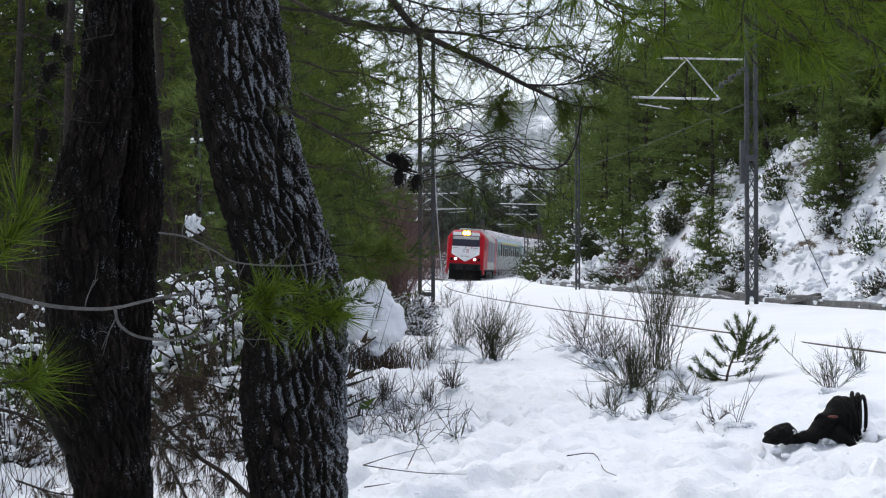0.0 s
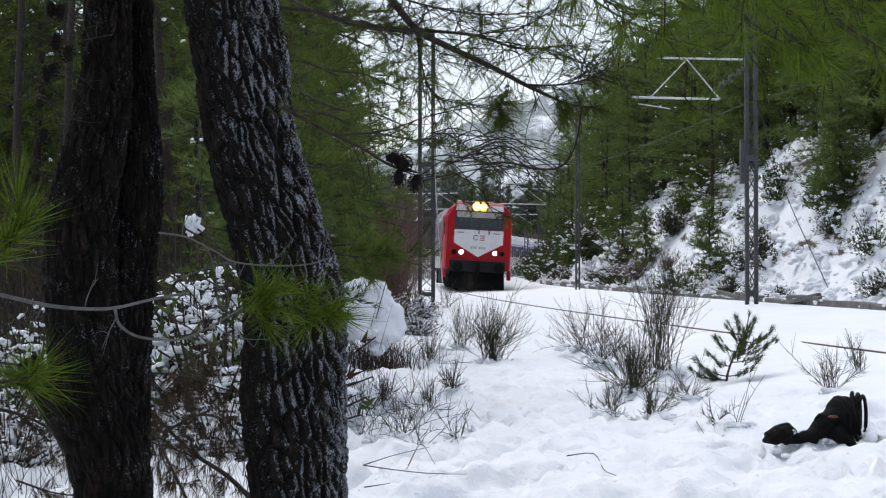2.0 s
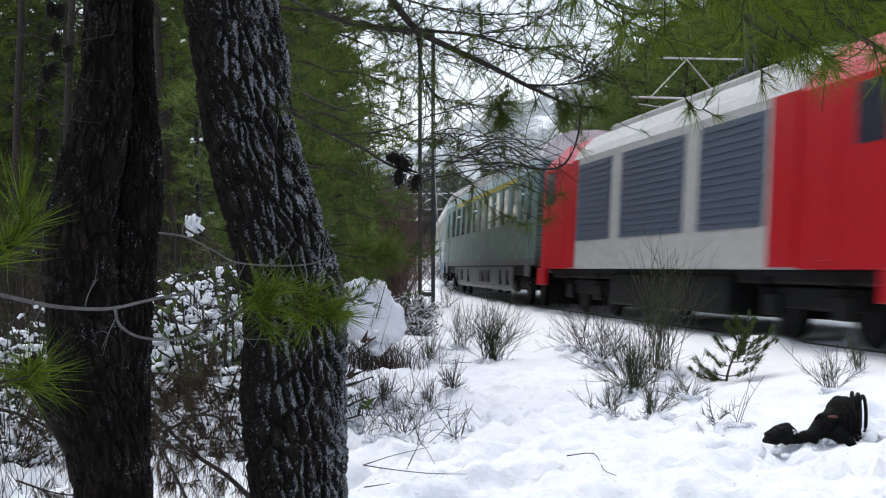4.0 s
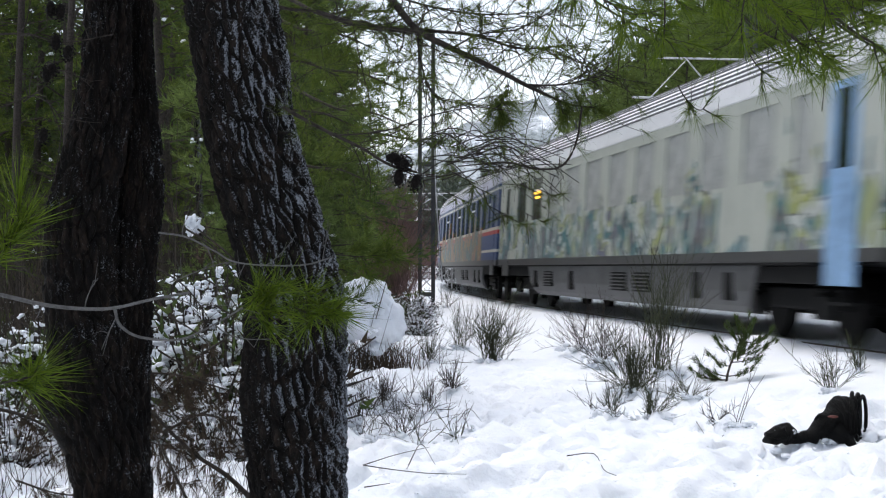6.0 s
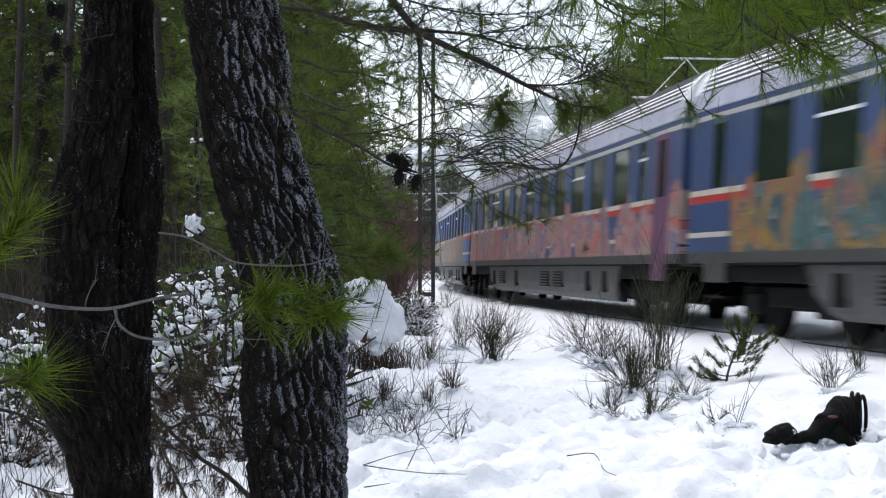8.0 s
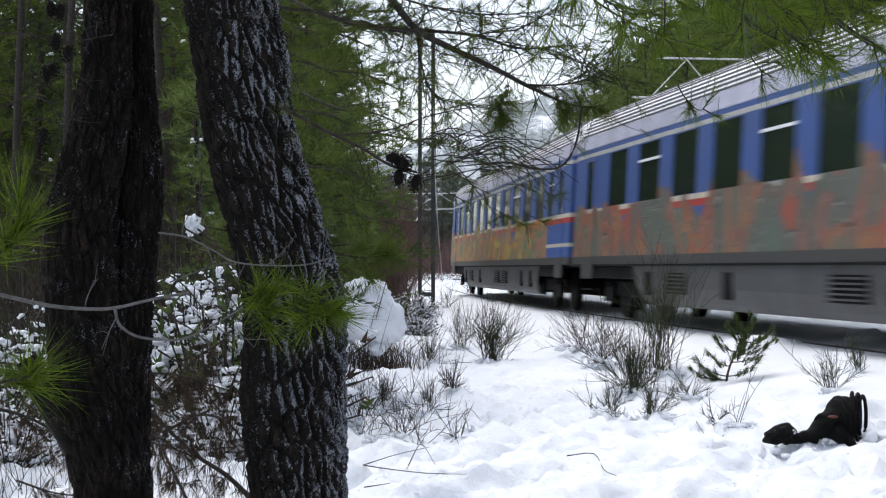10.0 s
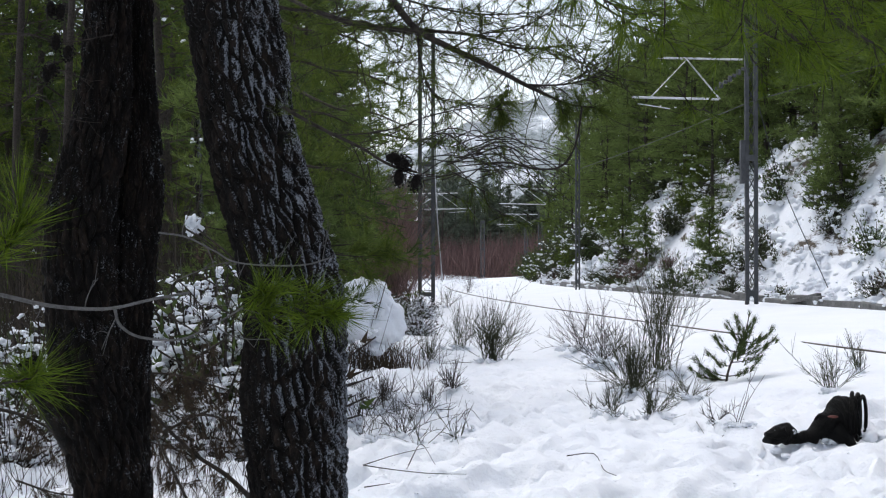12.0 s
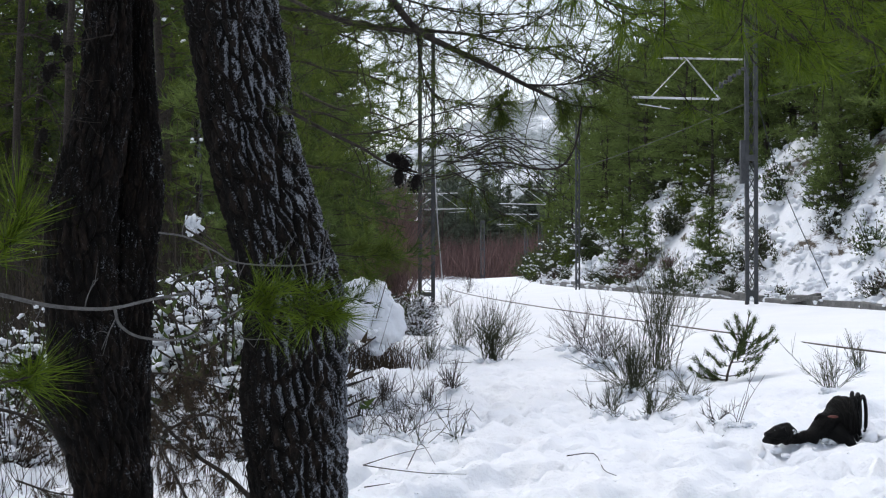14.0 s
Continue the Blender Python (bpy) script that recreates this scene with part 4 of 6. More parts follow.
def pine_parts(height, radius, limbs, low, seed, needle_len=0.15, needle_w=0.009, per=13, density=1.0, lean=0.0):
    """Trunk, crown of needle tufts on limbs, and the crown's snow."""
    rng = np.random.default_rng(seed)
    wood, green, white = Heap(), Heap(), Heap()
    tr = [(lean * (z / height) ** 2 * height, 0.06 * math.sin(z * 1.3 + seed), z) for z in np.linspace(-0.3, height, 14)]
    wood.add(*tube(tr, [0.013 * height + 0.02, 0.015], 7))
    cs, ws = [], []
    for k in range(limbs):
        z = low + (height - low) * (k + rng.uniform(0, 1)) / limbs
        u = (z - low) / (height - low)
        ln = radius * (1.0 - 0.75 * u ** 1.6) * rng.uniform(0.55, 1.15) * (0.6 + 0.4 * min(1, u * 4 + 0.5))
        a = rng.uniform(0, 2 * np.pi)
        up = rng.uniform(-0.05, 0.35) + 0.3 * u
        base = np.array([lean * (z / height) ** 2 * height, 0, z])
        way = np.array([math.cos(a), math.sin(a), up])
        p = [base + way * ln * t + np.array([0, 0, -0.14 * ln * t * t + 0.05 * rng.normal()]) for t in np.linspace(0, 1, 3)]
        wood.add(*tube(p, [0.010 + 0.009 * ln, 0.004], 3))
        m = max(3, int(9 * ln * density))
        for j in range(m):
            t = rng.uniform(0.3, 1.0)
            q = base + way * ln * t + np.array([0, 0, -0.14 * ln * t * t])
            side = np.array([rng.normal(), rng.normal(), 0.35 * rng.normal() + 0.25])
            side /= np.linalg.norm(side) + 1e-9
            tl = rng.uniform(0.15, 0.5) * (0.5 + 0.5 * min(ln, 1.5))
            tip = q + side * tl
            if j % 5 == 0:
                wood.add(*tube([q, tip], [0.006, 0.003], 3))
            for g in range(3):
                cs.append(q + side * tl * (0.45 + 0.3 * g))
                ws.append(side * 0.8 + way * 0.3 + np.array([0, 0, 0.25]))
            if rng.random() < 0.012:
                lumps(white, [tip + np.array([0, 0, 0.04])], [rng.uniform(0.03, 0.08)], rng)
    ws = np.array(ws)
    ws /= np.linalg.norm(ws, axis=1)[:, None]
    green.add(*needles(np.array(cs), ws, per, needle_len, needle_w, 0.55, rng))
    return wood, green, white


def pine(label, seed, needle=None, **kw):
    wood, green, white = pine_parts(seed=seed, **kw)
    root = tagged(new("pine_tree"), label, "pine tree", "pines of the wood")
    part("trunk", wood.mesh("trunk", TWIG), None, root)
    part("crown", green.mesh("crown", needle or PINE_DARK), None, root)["kind"] = "stuff"
    if white.n:
        part("snow_cap", white.mesh("snow_cap", SNOW, True), None, root)["kind"] = "stuff"
    return root


def put(root, x, y, turn=0.0, size=1.0, sink=0.05):
    root.matrix_basis = pose(x, y, float(ground(x, y)) - sink, 0, 0, turn)
    root.scale = (size, size, size)
    return root


def plant(kinds, rows):
    """Stands copies of the kinds at rows of (x, y, size)."""
    used = set()
    for i, (x, y, size) in enumerate(rows):
        k = kinds[i % len(kinds)]
        m = pose(x, y, float(ground(x, y)) - 0.1, 0, 0, (i * 137) % 360)
        k0 = k
        if k.name not in used:
            used.add(k.name)
            k.matrix_basis = m
            k.scale = (size,) * 3
        else:
            c = copy_thing(k0, m)
            c.scale = (size,) * 3


def build_woods():
    rng = np.random.default_rng(11)
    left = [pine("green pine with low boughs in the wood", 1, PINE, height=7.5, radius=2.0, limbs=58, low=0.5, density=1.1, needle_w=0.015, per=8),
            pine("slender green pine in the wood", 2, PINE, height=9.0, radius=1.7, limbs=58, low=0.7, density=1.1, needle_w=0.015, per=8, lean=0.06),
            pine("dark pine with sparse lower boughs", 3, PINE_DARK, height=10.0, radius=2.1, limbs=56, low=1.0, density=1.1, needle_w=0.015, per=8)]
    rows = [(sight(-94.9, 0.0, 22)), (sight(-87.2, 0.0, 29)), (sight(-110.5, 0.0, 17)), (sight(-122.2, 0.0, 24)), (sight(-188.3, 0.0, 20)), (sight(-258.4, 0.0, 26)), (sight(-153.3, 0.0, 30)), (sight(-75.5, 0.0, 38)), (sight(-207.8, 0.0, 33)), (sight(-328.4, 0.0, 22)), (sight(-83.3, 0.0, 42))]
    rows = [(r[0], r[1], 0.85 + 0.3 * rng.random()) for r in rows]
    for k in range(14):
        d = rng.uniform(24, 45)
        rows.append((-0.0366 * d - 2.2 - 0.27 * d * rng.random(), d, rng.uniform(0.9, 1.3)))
    # unseen pines added round the tripod to shade the left foreground
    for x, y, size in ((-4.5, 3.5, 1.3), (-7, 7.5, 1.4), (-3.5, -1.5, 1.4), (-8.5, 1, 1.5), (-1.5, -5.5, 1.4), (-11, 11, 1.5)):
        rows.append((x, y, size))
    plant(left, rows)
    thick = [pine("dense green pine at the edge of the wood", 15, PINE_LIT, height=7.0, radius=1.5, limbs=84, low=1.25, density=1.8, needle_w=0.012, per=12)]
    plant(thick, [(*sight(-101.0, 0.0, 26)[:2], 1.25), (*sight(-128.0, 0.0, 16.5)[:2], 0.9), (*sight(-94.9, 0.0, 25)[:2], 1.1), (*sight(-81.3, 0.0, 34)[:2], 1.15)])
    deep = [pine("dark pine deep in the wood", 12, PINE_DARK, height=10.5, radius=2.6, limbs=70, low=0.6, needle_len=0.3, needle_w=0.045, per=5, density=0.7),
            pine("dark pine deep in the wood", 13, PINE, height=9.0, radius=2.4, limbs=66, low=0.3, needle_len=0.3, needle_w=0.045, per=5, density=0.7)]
    rows = []
    for k in range(38):
        d = rng.uniform(32, 95)
        size = rng.uniform(1.0, 1.7)
        rows.append((-0.0366 * d - 2.5 * size - 0.30 * d * rng.random(), d, size))
    plant(deep, rows)
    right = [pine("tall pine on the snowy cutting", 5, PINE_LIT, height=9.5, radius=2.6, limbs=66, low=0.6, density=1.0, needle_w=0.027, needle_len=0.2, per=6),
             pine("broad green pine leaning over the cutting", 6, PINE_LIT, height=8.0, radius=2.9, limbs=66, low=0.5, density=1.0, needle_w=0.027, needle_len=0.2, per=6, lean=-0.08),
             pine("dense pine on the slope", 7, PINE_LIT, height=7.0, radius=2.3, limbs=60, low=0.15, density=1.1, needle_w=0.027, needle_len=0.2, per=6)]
    rows = []
    for s, off, size in ((58, 13.5, 1.0), (54, 10.5, 0.75), (49, 15, 1.1), (44, 9.5, 0.8), (40, 12, 1.0), (35, 9.0, 0.95), (30, 11.5, 1.1), (26, 8.2, 0.9), (22, 10.5, 1.1), (16, 8.5, 1.0),
                         (10, 10, 1.2), (4, 8.0, 1.0), (-4, 9.5, 1.2), (-12, 8.2, 1.0), (7, 12.5, 1.2), (-20, 9.5, 1.2), (-30, 8.4, 1.1), (62, 17, 1.2), (37, 16, 1.2), (27, 17, 1.3), (48, 20, 1.3), (14, 15, 1.3), (56, 22, 1.2), (0, 14, 1.3), (-16, 14, 1.3), (-42, 9, 1.2), (-55, 9, 1.2), (-70, 9, 1.2), (66, 13, 0.9), (61, 10.8, 0.6), (33, 7.6, 0.55), (45, 7.8, 0.5), (56, 8.2, 0.5), (52, 12.6, 1.1), (41, 10.2, 0.8), (19, 7.2, 0.7), (12, 7.2, 0.7), (-1, 6.8, 0.7), (-9, 6.8, 0.75), (64, 15, 1.0), (59, 16, 1.2)):
        x, y = on_track(s, off)
        rows.append((x, y, size))
    plant(right, rows)
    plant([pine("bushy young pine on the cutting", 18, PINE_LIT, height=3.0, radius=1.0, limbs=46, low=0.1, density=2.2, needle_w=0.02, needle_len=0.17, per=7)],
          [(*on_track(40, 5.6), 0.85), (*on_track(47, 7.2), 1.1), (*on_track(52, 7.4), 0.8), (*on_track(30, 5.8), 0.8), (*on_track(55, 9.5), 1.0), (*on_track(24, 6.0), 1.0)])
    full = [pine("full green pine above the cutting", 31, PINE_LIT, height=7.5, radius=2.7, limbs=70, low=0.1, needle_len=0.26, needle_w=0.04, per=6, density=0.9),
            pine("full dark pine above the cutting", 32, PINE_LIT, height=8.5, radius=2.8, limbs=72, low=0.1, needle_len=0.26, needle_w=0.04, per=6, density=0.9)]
    rows = []
    for k in range(44):
        s, off = -8 + 76 * (k + 0.5) / 44, (8.8, 10.8, 12.6)[k % 3] + 0.8 * rng.random()
        rows.append((*on_track(s, off), rng.uniform(0.75, 1.1)))
    plant(full, rows)
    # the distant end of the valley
    far = [pine("distant pine at the valley end, paled by haze in its colour", 9, HAZED, height=9, radius=2.6, limbs=36, low=0.4, needle_len=0.55, needle_w=0.085, per=4, density=0.55)]
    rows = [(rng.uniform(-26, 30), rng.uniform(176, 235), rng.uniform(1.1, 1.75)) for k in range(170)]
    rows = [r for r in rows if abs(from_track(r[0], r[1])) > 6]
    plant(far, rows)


build_woods()


# ---- scrub ----
def shrub_kind(seed, label, leaf, size=1.0, leaves=900, snow=14, leaf_len=0.09, leaf_w=0.03, twigs=40, name="shrub", category="shrub", lump=1.0):
    rng = np.random.default_rng(seed)
    wood, green, white = Heap(), Heap(), Heap()
    tips, ways = [], []
    for k in range(twigs):
        a, e = rng.uniform(0, 2 * np.pi), rng.uniform(0.25, 1.4)
        w = np.array([math.cos(a) * math.cos(e), math.sin(a) * math.cos(e), math.sin(e)])
        ln = size * rng.uniform(0.5, 1.0)
        p = [w * ln * t + 0.05 * rng.normal(size=3) * t for t in np.linspace(0, 1, 3)]
        wood.add(*tube(p, [0.012, 0.004], 3))
        for j in range(max(1, leaves // twigs // 3)):
            t = rng.uniform(0.35, 1.0)
            tips.append(w * ln * t + 0.09 * size * rng.normal(size=3))
            ways.append(w)
        if k < snow:
            lumps(white, [np.array(p[-1]) * rng.uniform(0.7, 1.0) + np.array([0, 0, 0.04])], [rng.uniform(0.03, 0.14) * lump * size ** 0.4], rng, 0.55)
            if lump < 1:                     # snow lies all along these twigs
                along = [np.array(p[-1]) * q + np.array([0, 0, 0.03]) for q in rng.uniform(0.45, 0.9, 2)]
                lumps(white, along, rng.uniform(0.02, 0.07, 2) * size ** 0.4, rng, 0.45)
    if tips:
        green.add(*needles(np.array(tips), np.array(ways), 3, leaf_len, leaf_w, 0.9, rng))
    root = tagged(new(name), label, category, "scrub")
    part("brushwood", wood.mesh("brushwood", TWIG), None, root)["kind"] = "stuff"
    if tips:
        part("foliage", green.mesh("foliage", leaf), None, root)["kind"] = "stuff"
    if white.n:
        part("snow_cap", white.mesh("snow_cap", SNOW, True), None, root)["kind"] = "stuff"
    return root


def build_scrub():
    rng = np.random.default_rng(5)
    kinds = [shrub_kind(1, "dark evergreen shrub capped with snow on the cutting", MAQUIS, 0.9, 900, 24),
             shrub_kind(2, "dark evergreen shrub under patches of snow", MAQUIS, 0.75, 1000, 16),
             shrub_kind(3, "olive-green shrub on the cutting with little snow", PINE_DARK, 1.0, 1300, 7),
             shrub_kind(4, "brown withered shrub dusted with snow", DRY, 0.7, 700, 12)]
    rows = []
    for k in range(210):
        s, off = rng.uniform(-55, 64), 5.0 + 7.5 * rng.random() ** 1.2
        x, y = on_track(s, off)
        rows.append((x, y, rng.uniform(0.6, 1.4) * (1.4 if s < 15 else 1.0)))
    plant(kinds, rows)
    tall = [shrub_kind(21, "tall dark evergreen thicket on the cutting", MAQUIS, 1.9, 3600, 16, 0.15, 0.06, 60, "thicket", "thicket"),
            shrub_kind(22, "tall olive-green thicket dusted with snow", PINE, 1.7, 3600, 26, 0.15, 0.05, 60, "thicket", "thicket")]
    rows = []
    for k in range(46):
        s, off = rng.uniform(-20, 66), 6.8 + 7 * rng.random()
        x, y = on_track(s, off)
        rows.append((x, y, rng.uniform(0.7, 1.25)))
    for s, off in ((2, 5.6), (-6, 5.4), (-14, 5.3), (8, 5.9), (-22, 5.4), (-30, 5.5), (14, 6.2)):
        x, y = on_track(s, off)
        rows.append((x, y, 1.15))
    plant(tall, rows)
    plant([shrub_kind(24, "rust-brown leafless bush on the cutting", REDTWIG, 1.2, 1500, 5, 0.22, 0.015, 50)], [(*on_track(30, 5.5), 1.0), (*on_track(27, 5.4), 0.8), (*on_track(33, 6.0), 0.7)])
    left = [shrub_kind(6, "snow-laden bush under the pines", MAQUIS, 0.9, 500, 170, twigs=170, lump=0.36),
            shrub_kind(7, "brown bush with snow on its twigs", DRY, 0.8, 450, 140, twigs=140, lump=0.34),
            shrub_kind(8, "dull green bush at the edge of the wood", PINE_DARK, 0.8, 700, 60, twigs=80, lump=0.36)]
    rows = []
    for a, b, d in ((330, 0, 13), (400, 0, 14.5), (290, 0, 16), (360, 0, 19), (20, 0, 11), (60, 0, 15), (420, 0, 22), (735, 0, 31), (715, 0, 36), (690, 0, 42), (745, 0, 40), (250, 0, 13), (-10, 0, 14), (450, 0, 28)):
        rows.append(((a - 784) / 2570 * d, d, rng.uniform(0.75, 1.2)))
    for u, d, size in ((385, 12.6, 1.95), (330, 13.2, 1.8), (425, 13.6, 2.0), (350, 14.4, 2.0), (290, 13.6, 1.8), (400, 15.2, 2.1), (-10, 12, 1.2), (60, 13, 1.4)):
        rows.append(((u - 784) / 2570 * d, d, size))
    for k in range(16):
        d = rng.uniform(11.5, 19)
        rows.append(((rng.uniform(280, 445) - 784) / 2570 * d, d, rng.uniform(0.6, 1.1)))
    for k in range(9):
        d = rng.uniform(10.5, 16)
        rows.append(((rng.uniform(-20, 110) - 784) / 2570 * d, d, rng.uniform(0.5, 0.9)))
    for k in range(30):
        d = rng.uniform(18, 60)
        rows.append((rng.uniform(-310, -100) * d / 1000, d, rng.uniform(0.9, 1.5)))
    plant(left, rows)


build_scrub()


def thicket(name, label, m, centres, height, count, seed, width):
    """An uncountable stand of bare twigs."""
    rng = np.random.default_rng(seed)
    h = Heap()
    for (x, y, spread) in centres:
        n = count
        px = x + rng.normal(size=n) * spread
        py = y + rng.normal(size=n) * spread
        z0 = ground(px, py)
        hh = height * rng.uniform(0.2, 1.0, n) ** 0.8
        c = np.stack([px, py, z0 + rng.uniform(0, 0.5, n) * hh], 1)
        w = np.stack([0.35 * rng.normal(size=n), 0.35 * rng.normal(size=n), np.ones(n)], 1)
        w /= np.linalg.norm(w, axis=1)[:, None]
        side = np.cross(w, rng.normal(size=(n, 3)))
        side /= np.linalg.norm(side, axis=1)[:, None]
        v = np.stack([c - side * width / 2, c + side * width / 2, c + w * hh[:, None] * 0.6], 1).reshape(-1, 3)
        h.add(v, np.arange(3 * n).reshape(-1, 3))
    tagged(new(name, h.mesh(name, m)), label, "scrub", kind="stuff")


thicket("bare_scrub", "reddish bare scrub at the far end of the line", REDTWIG, [(4 + 2.2 * k, 172 + 3 * (k % 3), 2.2) for k in range(-3, 9)], 6.0, 1500, 3, 0.07)
rg = np.random.default_rng(41)
thicket("undergrowth", "murky brown bare undergrowth among the pines", UNDER, [(-0.115 * d - 0.20 * d * rg.random() - 0.6, d, 0.7) for d in rg.uniform(15, 34, 30)], 3.6, 230, 6, 0.012)
thicket("undergrowth", "dry brown litter of twigs under the old pines", UNDER, [((u - 784) / 2570 * d, d, 0.3) for u, d in ((20, 9), (70, 10), (290, 9), (340, 9.5), (400, 10.5), (310, 11), (20, 11.5), (380, 8.6))], 0.85, 70, 7, 0.006)
thicket("bare_scrub", "reddish bare saplings beside the wood", REDTWIG, [(-1.75, 46, 0.35), (-1.95, 49, 0.4), (-2.3, 53, 0.5), (-2.4, 58, 0.6)], 5.6, 900, 4, 0.018)


# ---- broom, sapling and litter on the open snow ----
def broom(label, x, y, height, stems, seed, m, spread=0.5, bend=0.2, forks=6, name="broom_bush", least=0.45):
    rng = np.random.default_rng(seed)
    h, white = Heap(), Heap()
    for k in range(int(stems * 0.62)):
        a, e = rng.uniform(0, 2 * np.pi), abs(rng.normal()) * spread
        w = np.array([math.cos(a) * math.sin(e), math.sin(a) * math.sin(e), math.cos(e)])
        ln = height * rng.uniform(least, 1.05)
        root = np.array([rng.normal() * 0.06 * height, rng.normal() * 0.06 * height, -0.05])
        cv = bend * rng.normal(size=3)
        pts = [root + w * ln * t + cv * ln * t * t for t in np.linspace(0, 1, 6)]
        h.add(*tube(pts, [0.0044, 0.0016], 3))
        for j in range(forks):
            t = rng.uniform(0.3, 0.85)
            q = root + w * ln * t + cv * ln * t * t
            w2 = w + 0.45 * rng.normal(size=3)
            w2 /= np.linalg.norm(w2)
            l2 = ln * rng.uniform(0.15, 0.5)
            h.add(*tube([q, q + w2 * l2 * 0.5, q + w2 * l2 + np.array([0, 0, 0.02])], [0.0028, 0.0013], 3))
    ob = tagged(new(name), label, "bush", "bushes on the snow")
    part("brushwood", h.mesh("brushwood", m), None, ob)["kind"] = "stuff"
    n = 12
    lumps(white, [np.array([rng.normal() * 0.2 * height, -abs(rng.normal()) * 0.15 * height, -0.01]) for _ in range(n)], rng.uniform(0.03, 0.11, n) * min(1.0, height + 0.2), rng, 0.6)
    part("snow_cap", white.mesh("snow_cap", SNOW, True), None, ob)["kind"] = "stuff"
    return put(ob, x, y, 0, 1, 0.0)


def at_ground(a, b):
    """Where the sight line of bearing a and rise b, in thousandths, meets the snow."""
    for d in np.arange(6, 60, 0.05):
        p = sight(a, b, d)
        if p[2] <= ground(p[0], p[1]):
            return float(p[0]), float(p[1])
    return float(p[0]), float(p[1])


def build_open_snow():
    broom("green-grey broom bush in the snow", *at_ground(34.2, -64.6), 1.0, 150, 1, BROOM, 0.5, 0.2)
    broom("green-grey broom bush in the snow", *at_ground(12.1, -54.9), 0.75, 50, 2, BROOM, 0.5)
    broom("tall upright broom bush in the snow", *at_ground(150.0, -71.5), 1.42, 90, 3, BROOM, 0.2, 0.16, 5, least=0.72)
    broom("low dense broom bush in the snow", *at_ground(130.7, -84.0), 0.75, 150, 4, BROOM, 0.7, 0.25)
    broom("dark bare bush half sunk in snow", *at_ground(109.3, -64.6), 0.85, 60, 5, TWIG, 0.7, 0.25)
    broom("dark bare bush half sunk in snow", *at_ground(95.7, -54.9), 0.9, 50, 15, TWIG, 0.7, 0.25)
    broom("pale thorny bush in the snow", *at_ground(266.9, -84.0), 0.55, 40, 6, BROOM, 0.5, 0.2)
    broom("pale thorny bush in the snow", *at_ground(286.4, -72.4), 0.45, 30, 7, BROOM, 0.5, 0.2)
    broom("pale dry weeds poking out of the snow", *at_ground(2.3, -27.6), 0.9, 40, 8, BROOM, 0.5, 0.2)
    broom("grey dry weeds at the edge of the wood", *at_ground(-24.9, -45.1), 0.8, 60, 9, BROOM, 0.6, 0.2)
    broom("grey dry weeds at the edge of the wood", *at_ground(-9.3, -64.6), 0.5, 60, 10, BROOM, 0.7, 0.3)
    broom("low dry weeds in the snow", *at_ground(6.2, -84.0), 0.35, 60, 11, TWIG, 0.9, 0.3)
    broom("low dry weeds in the snow", *at_ground(-40.5, -93.8), 0.5, 50, 12, TWIG, 0.9, 0.4)
    broom("low dry weeds in the snow", *at_ground(142.4, -101.6), 0.45, 50, 13, BROOM, 1.1, 0.3)
    broom("low dry weeds in the snow", *at_ground(189.1, -105.4), 0.28, 14, 14, TWIG, 0.9, 0.4)
    broom("bare dark bush where the rails emerge", *at_ground(17.9, -10.9), 1.0, 40, 16, TWIG, 0.6, 0.2)
    broom("thin dry stems bent over in the snow", *at_ground(-56.0, -105.4), 0.55, 40, 17, TWIG, 1.0, 0.5)
    broom("thin dry stems bent over in the snow", *at_ground(-28.8, -115.2), 0.5, 30, 18, TWIG, 1.0, 0.5)
    broom("thin dry stems bent over in the snow", *at_ground(-9.3, -95.7), 0.45, 36, 19, TWIG, 1.0, 0.4)
    broom("thin dry stems bent over in the snow", *at_ground(17.9, -111.3), 0.22, 12, 20, TWIG, 1.1, 0.5)
    broom("low dry weeds in the snow", *at_ground(115.2, -99.6), 0.4, 40, 21, BROOM, 1.1, 0.3)
    broom("low dry weeds in the snow", *at_ground(169.6, -87.9), 0.4, 40, 22, BROOM, 1.0, 0.3)
    broom("dull green broom at the edge of the wood", *at_ground(-19.1, -33.5), 0.9, 80, 23, BROOM, 0.5, 0.2)
    broom("dull green broom at the edge of the wood", *at_ground(-36.6, -49.0), 0.8, 70, 24, BROOM, 0.5, 0.2)
    rng = np.random.default_rng(88)
    for k in range(7):
        broom("thin dry stems bent over in the snow", *at_ground(rng.uniform(-62, 12), rng.uniform(-132, -84)), rng.uniform(0.3, 0.45), 14, 200 + k, TWIG if k % 2 else BROOM, 1.0, 0.5, 3)
    for k in range(4):
        broom("sparse dry stems poking out of the snow", *at_ground(rng.uniform(95, 215), rng.uniform(-108, -88)), rng.uniform(0.25, 0.4), 10, 220 + k, BROOM if k % 2 else TWIG, 1.1, 0.5, 2)
    # young pine
    rng = np.random.default_rng(31)
    wood, green = Heap(), Heap()
    cs, ws = [], []
    stem = smooth_path([(0, 0, -0.05), (0.04, 0, 0.18), (0.14, 0.02, 0.42), (0.24, 0, 0.62), (0.29, 0, 0.86)], 24)
    wood.add(*tube(stem, [0.018, 0.005], 6))
    for k, (x, z) in enumerate(((-0.40, 0.20), (-0.34, 0.31), (-0.22, 0.40), (-0.10, 0.58), (0.02, 0.72), (0.12, 0.80), (0.40, 0.78), (0.50, 0.66), (0.60, 0.54), (0.52, 0.44), (0.34, 0.30), (0.30, 0.70), (0.20, 0.62), (0.42, 0.58), (-0.20, 0.16), (0.10, 0.48), (0.26, 0.5))):
        tip = np.array([x, 0.22 * math.sin(k * 2.4), z])
